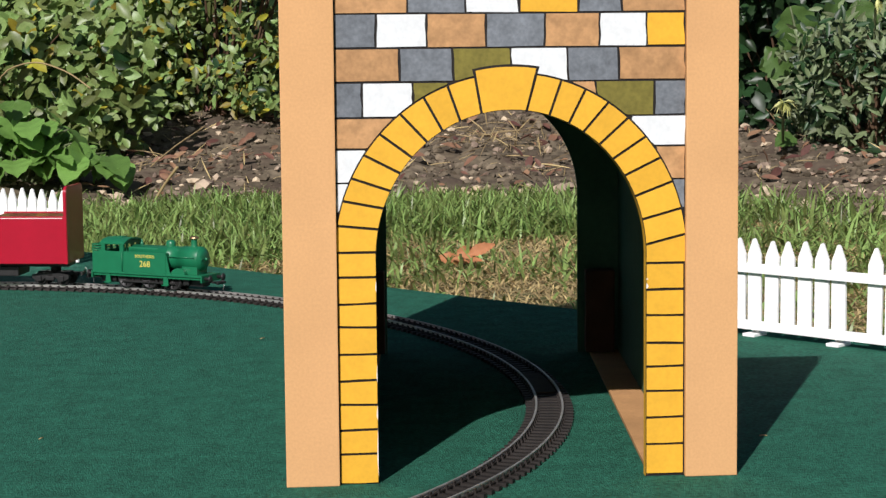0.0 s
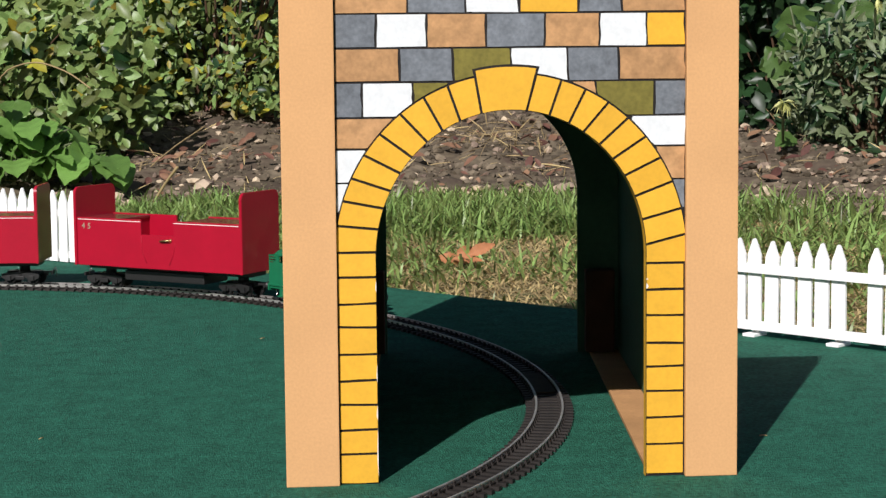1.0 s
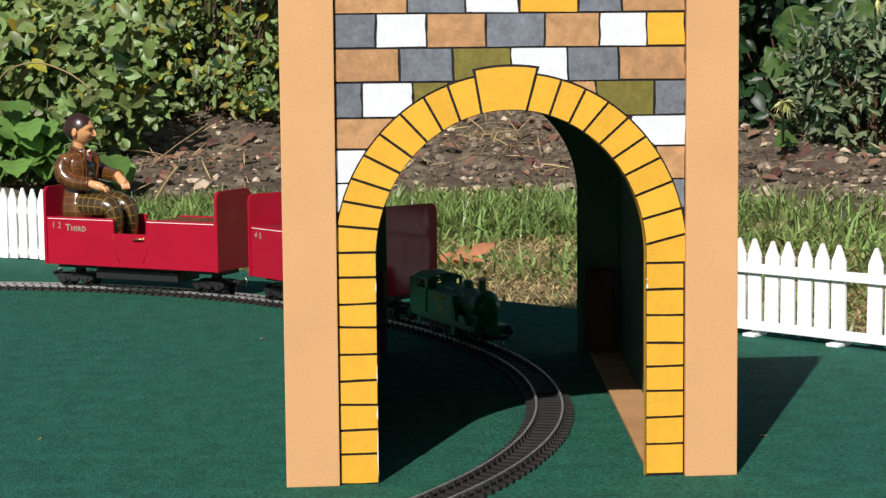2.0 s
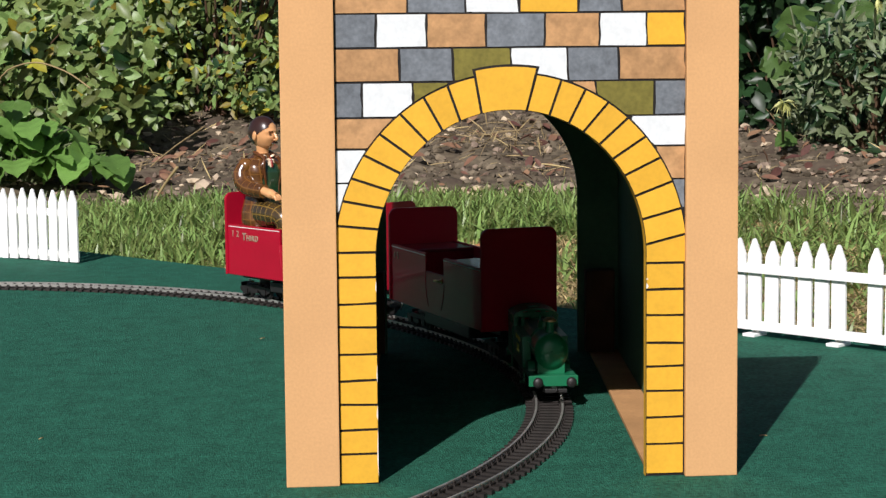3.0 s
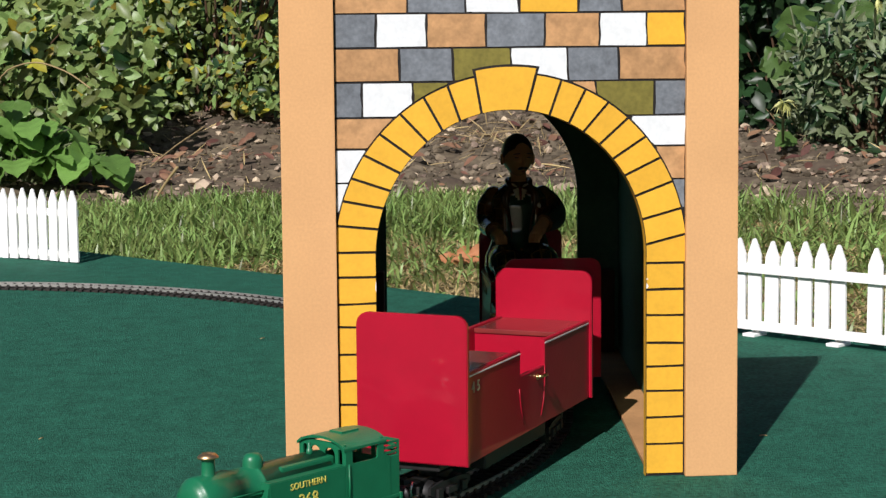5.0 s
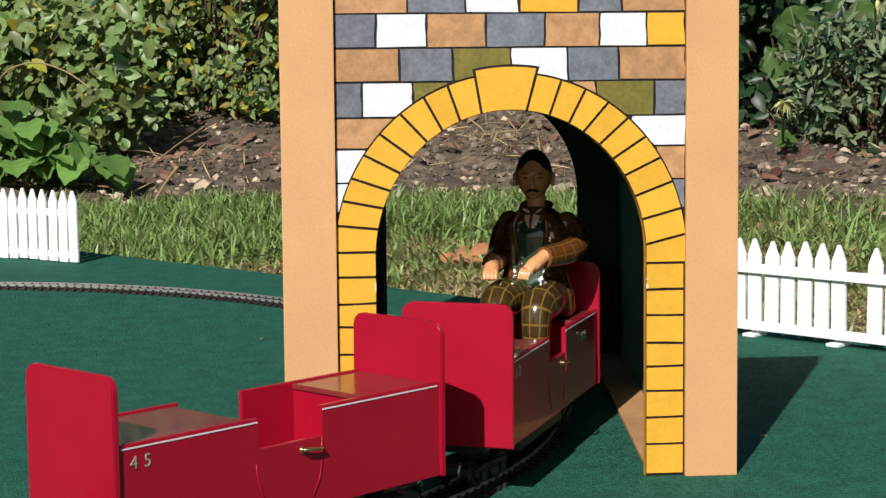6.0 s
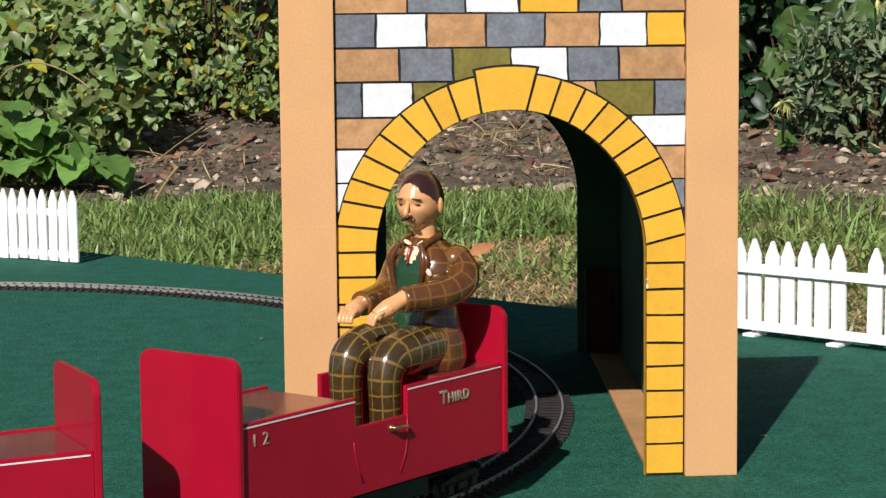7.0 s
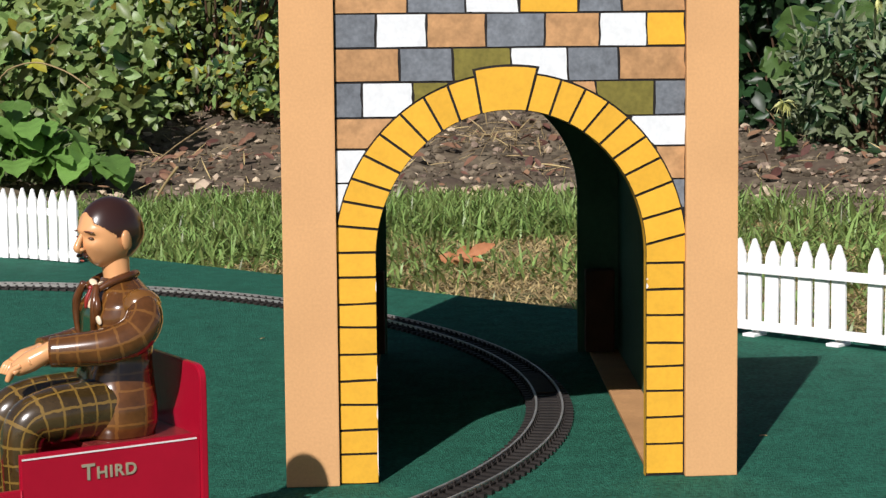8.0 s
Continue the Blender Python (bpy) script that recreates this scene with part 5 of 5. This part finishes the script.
    # one curled brown leaf on the lawn
    t = thing("fallen_leaf", "large curled brown dead leaf lying on the grass", "leaf", pose(0.000, 2.10, -0.019, 0, 0, 6))
    me = broad_leaf_mesh("blade", LEAF_TAN, 0.9)
    for dx, dy, dz, rx, ry, rz, sx, sy in ((-0.006, 0.0, 0.010, 48, 2, 3, 0.042, 0.030), (0.010, -0.004, 0.010, 34, -4, -4, 0.040, 0.030), (0.030, 0.000, 0.014, 58, -24, 8, 0.038, 0.026), (0.016, 0.004, 0.016, 66, -10, 12, 0.030, 0.022)):
        ob = new("blade", me)
        ob.parent = t
        ob.matrix_basis = pose(dx, dy, dz, rx, ry, rz) @ Matrix.Diagonal((sx * 0.9, sy * 0.75, sx * 0.9, 1))


def build_planting():
    shrub("hedge_shrub", "dense light green shrub over bare soil", -0.88, 3.95, 0.36, 0.24, 0.10, 0.70, 280, 32, 0.034, 0.58, (("foliage", LEAF_A, 0.95), ("yellow_foliage", LEAF_Y, 0.05)), 1)
    shrub("berry_shrub", "small-leaved green shrub with yellowing leaves", -0.46, 3.95, 0.22, 0.22, 0.085, 0.66, 190, 28, 0.024, 0.50, (("foliage", LEAF_A, 0.74), ("dark_foliage", LEAF_D, 0.10), ("yellow_foliage", LEAF_Y, 0.16)), 2, stems=26)
    # the back hedge's deep shade is put into its leaf colour
    shrub("back_hedge", "green hedge behind the flower bed, coloured dark for deep shade", 0.0, 5.0, 2.4, 0.3, 0.15, 1.2, 650, 26, 0.048, 0.6, (("foliage", LEAF_D, 0.96), ("lighter_foliage", LEAF_A, 0.04)), 3, stems=40)
    shrub("low_shrub", "low leafy green shrub reaching down to the soil", -0.76, 3.50, 0.20, 0.13, 0.04, 0.30, 95, 24, 0.032, 0.60, (("foliage", LEAF_A, 0.90), ("dark_foliage", LEAF_D, 0.06), ("yellow_foliage", LEAF_Y, 0.04)), 8)
    shrub("sage_bush", "grey-green narrow-leaved bush in the bed", 0.80, 3.42, 0.165, 0.13, 0.02, 0.26, 105, 24, 0.027, 0.34, (("foliage", LEAF_S, 0.62), ("dark_foliage", LEAF_D, 0.38)), 4, stems=30)
    # this shrub's leaves too have shade built into their green
    shrub("shade_dark_shrub", "leafy shrub with shade put into its dark leaf colour", 0.74, 3.80, 0.26, 0.16, 0.03, 0.60, 110, 24, 0.042, 0.55, (("foliage", LEAF_D, 1.0),), 9)
    broad_plant("dock_plant", "low leafy plant with broad glossy green leaves", -0.70, 3.04, 120, (0.175, 0.085), 0.060, LEAF_B, 0.0, 5, 0.150)
    toothed_plant()
    for way, r in (([(-0.79, 3.25, 0.02), (-0.765, 3.22, 0.17), (-0.70, 3.18, 0.208), (-0.635, 3.15, 0.195), (-0.585, 3.12, 0.165)], 0.0014), ([(-0.435, 2.80, 0.0), (-0.415, 2.79, 0.03), (-0.395, 2.78, 0.055)], 0.0022), ([(-0.50, 3.2, 0.03), (-0.47, 3.3, 0.06), (-0.43, 3.4, 0.09)], 0.0014)):
        bm = bmesh.new()
        tube(bm, *eased(way, [r] * len(way), 5), 7)
        lone("dry_stalk", bm, STRAW, "pale dry stalk arching out of the bed", "stalk", group="dry stalks in the bed")
    for x, y, z in ((0.600, 3.28, 0.128), (0.766, 3.30, 0.308)):
        t = thing("pale_flower", "pale yellow flower with hanging petals in the bush", "flower", pose(x, y, z), group="flowers in the bush")
        rng = random.Random(int(x * 100))
        me = soup("petal", [(0, -0.002, 0), (0, 0.002, 0), (0.5, 0.12, 0.05), (0.5, -0.12, 0.05), (1, 0, -0.25)], [(0, 1, 2, 3), (3, 2, 4)], PETAL, True)
        for _ in range(22):
            ob = new("petal", me)
            ob.parent = t
            ob.matrix_basis = pose(0, 0, 0, rng.uniform(-40, 40), rng.uniform(-30, 90), rng.uniform(0, 360)) @ Matrix.Scale(rng.uniform(0.018, 0.032), 4)
        bm = bmesh.new()
        tube(bm, *eased([(0, 0, 0), (0.01, 0.06, -0.05), (0.03, 0.16, -0.02 - z + bed_height(x, y + 0.16))], [0.002, 0.0025, 0.003], 4), 6)
        part("stalk", bm, LEAF_S, t)


build_ground()
build_bed()
build_tunnel()
build_fence(Matrix(((0.717, 0.697, 0, 0.2200), (-0.697, 0.717, 0, 1.4900), (0, 0, 1, 0), (0, 0, 0, 1))), 14, (8,), "white plastic picket fence with one picket missing, beside the tunnel")
build_fence(Matrix(((0.831, 0.557, 0, -0.3950 - 0.1662 * 0.831), (-0.557, 0.831, 0, 2.0040 + 0.1662 * 0.557), (0, 0, 1, 0), (0, 0, 0, 1))), 11, (), "white plastic picket fence along the edge of the board", True)
engine, engine_wheels = build_loco()
coach_a, bogies_a = build_coach("45", False, "empty red open coach with brass door handles")
coach_b, bogies_b = build_coach("12", True, "red open third-class coach carrying a seated figurine")
figure = build_figure()
build_planting()
build_litter()
build_grass()
build_track()

# ---- timing: metres along the line of the first coach's middle ----
TIMES = (0.0, 0.5, 1.0, 1.5, 3.0, 3.5, 4.0, 4.5, 4.7, 5.8, 6.0, 6.5, 7.0, 7.5, 8.0)
PLACES = (0.3438, 0.4473, 0.5585, 0.6650, 0.9878, 1.1036, 1.2200, 1.3267, 1.3677, 1.5953, 1.6327, 1.7255, 1.8220, 1.9180, 2.0223)
ENGINE_AHEAD, COACH_BEHIND = 0.1868, 0.2466


def run(t):
    """Smooth way along the line: cubic through the places."""
    i = min(max(k for k in range(len(TIMES)) if TIMES[k] <= t), len(TIMES) - 2)
    def slope(k):
        a, b = max(k - 1, 0), min(k + 1, len(TIMES) - 1)
        return (PLACES[b] - PLACES[a]) / (TIMES[b] - TIMES[a])
    w = TIMES[i + 1] - TIMES[i]
    q = (t - TIMES[i]) / w
    return ((1 + 2 * q) * (1 - q) ** 2 * PLACES[i] + q * (1 - q) ** 2 * w * slope(i)
            + q * q * (3 - 2 * q) * PLACES[i + 1] + q * q * (q - 1) * w * slope(i + 1))


def motions():
    """The train runs round the bend; bogies follow the rails and wheels roll."""
    ticks = [k / 10 for k in range(81)]
    fine = [k / FPS for k in range(8 * FPS + 1)]
    walk(engine, [(t, riding(run(t) + ENGINE_AHEAD, LOCO_REACH)) for t in ticks])
    for wheel, r, x in engine_wheels:
        walk(wheel, [(t, pose(x, 0, r) @ Matrix.Rotation((run(t) - run(0)) / r, 4, "Y")) for t in fine])
    for coach, bogies, back in ((coach_a, bogies_a, 0.0), (coach_b, bogies_b, COACH_BEHIND)):
        rows = [(t, riding(run(t) - back, BOGIE)) for t in ticks]
        walk(coach, rows)
        if coach is coach_b:
            walk(figure, rows)
        for bogie, bx, wheels in bogies:
            turned = []
            for t in ticks:
                s = run(t) - back
                lead = riding(s, BOGIE).to_euler().z
                own = riding(s + bx, 0.0117).to_euler().z
                turned.append((t, pose(bx, 0, 0, 0, 0, math.degrees((own - lead + math.pi) % (2 * math.pi) - math.pi))))
            walk(bogie, turned)
            for wheel, x in wheels:
                walk(wheel, [(t, pose(x, 0, 0.006) @ Matrix.Rotation((run(t) - run(0)) / 0.006, 4, "Y")) for t in fine])


motions()
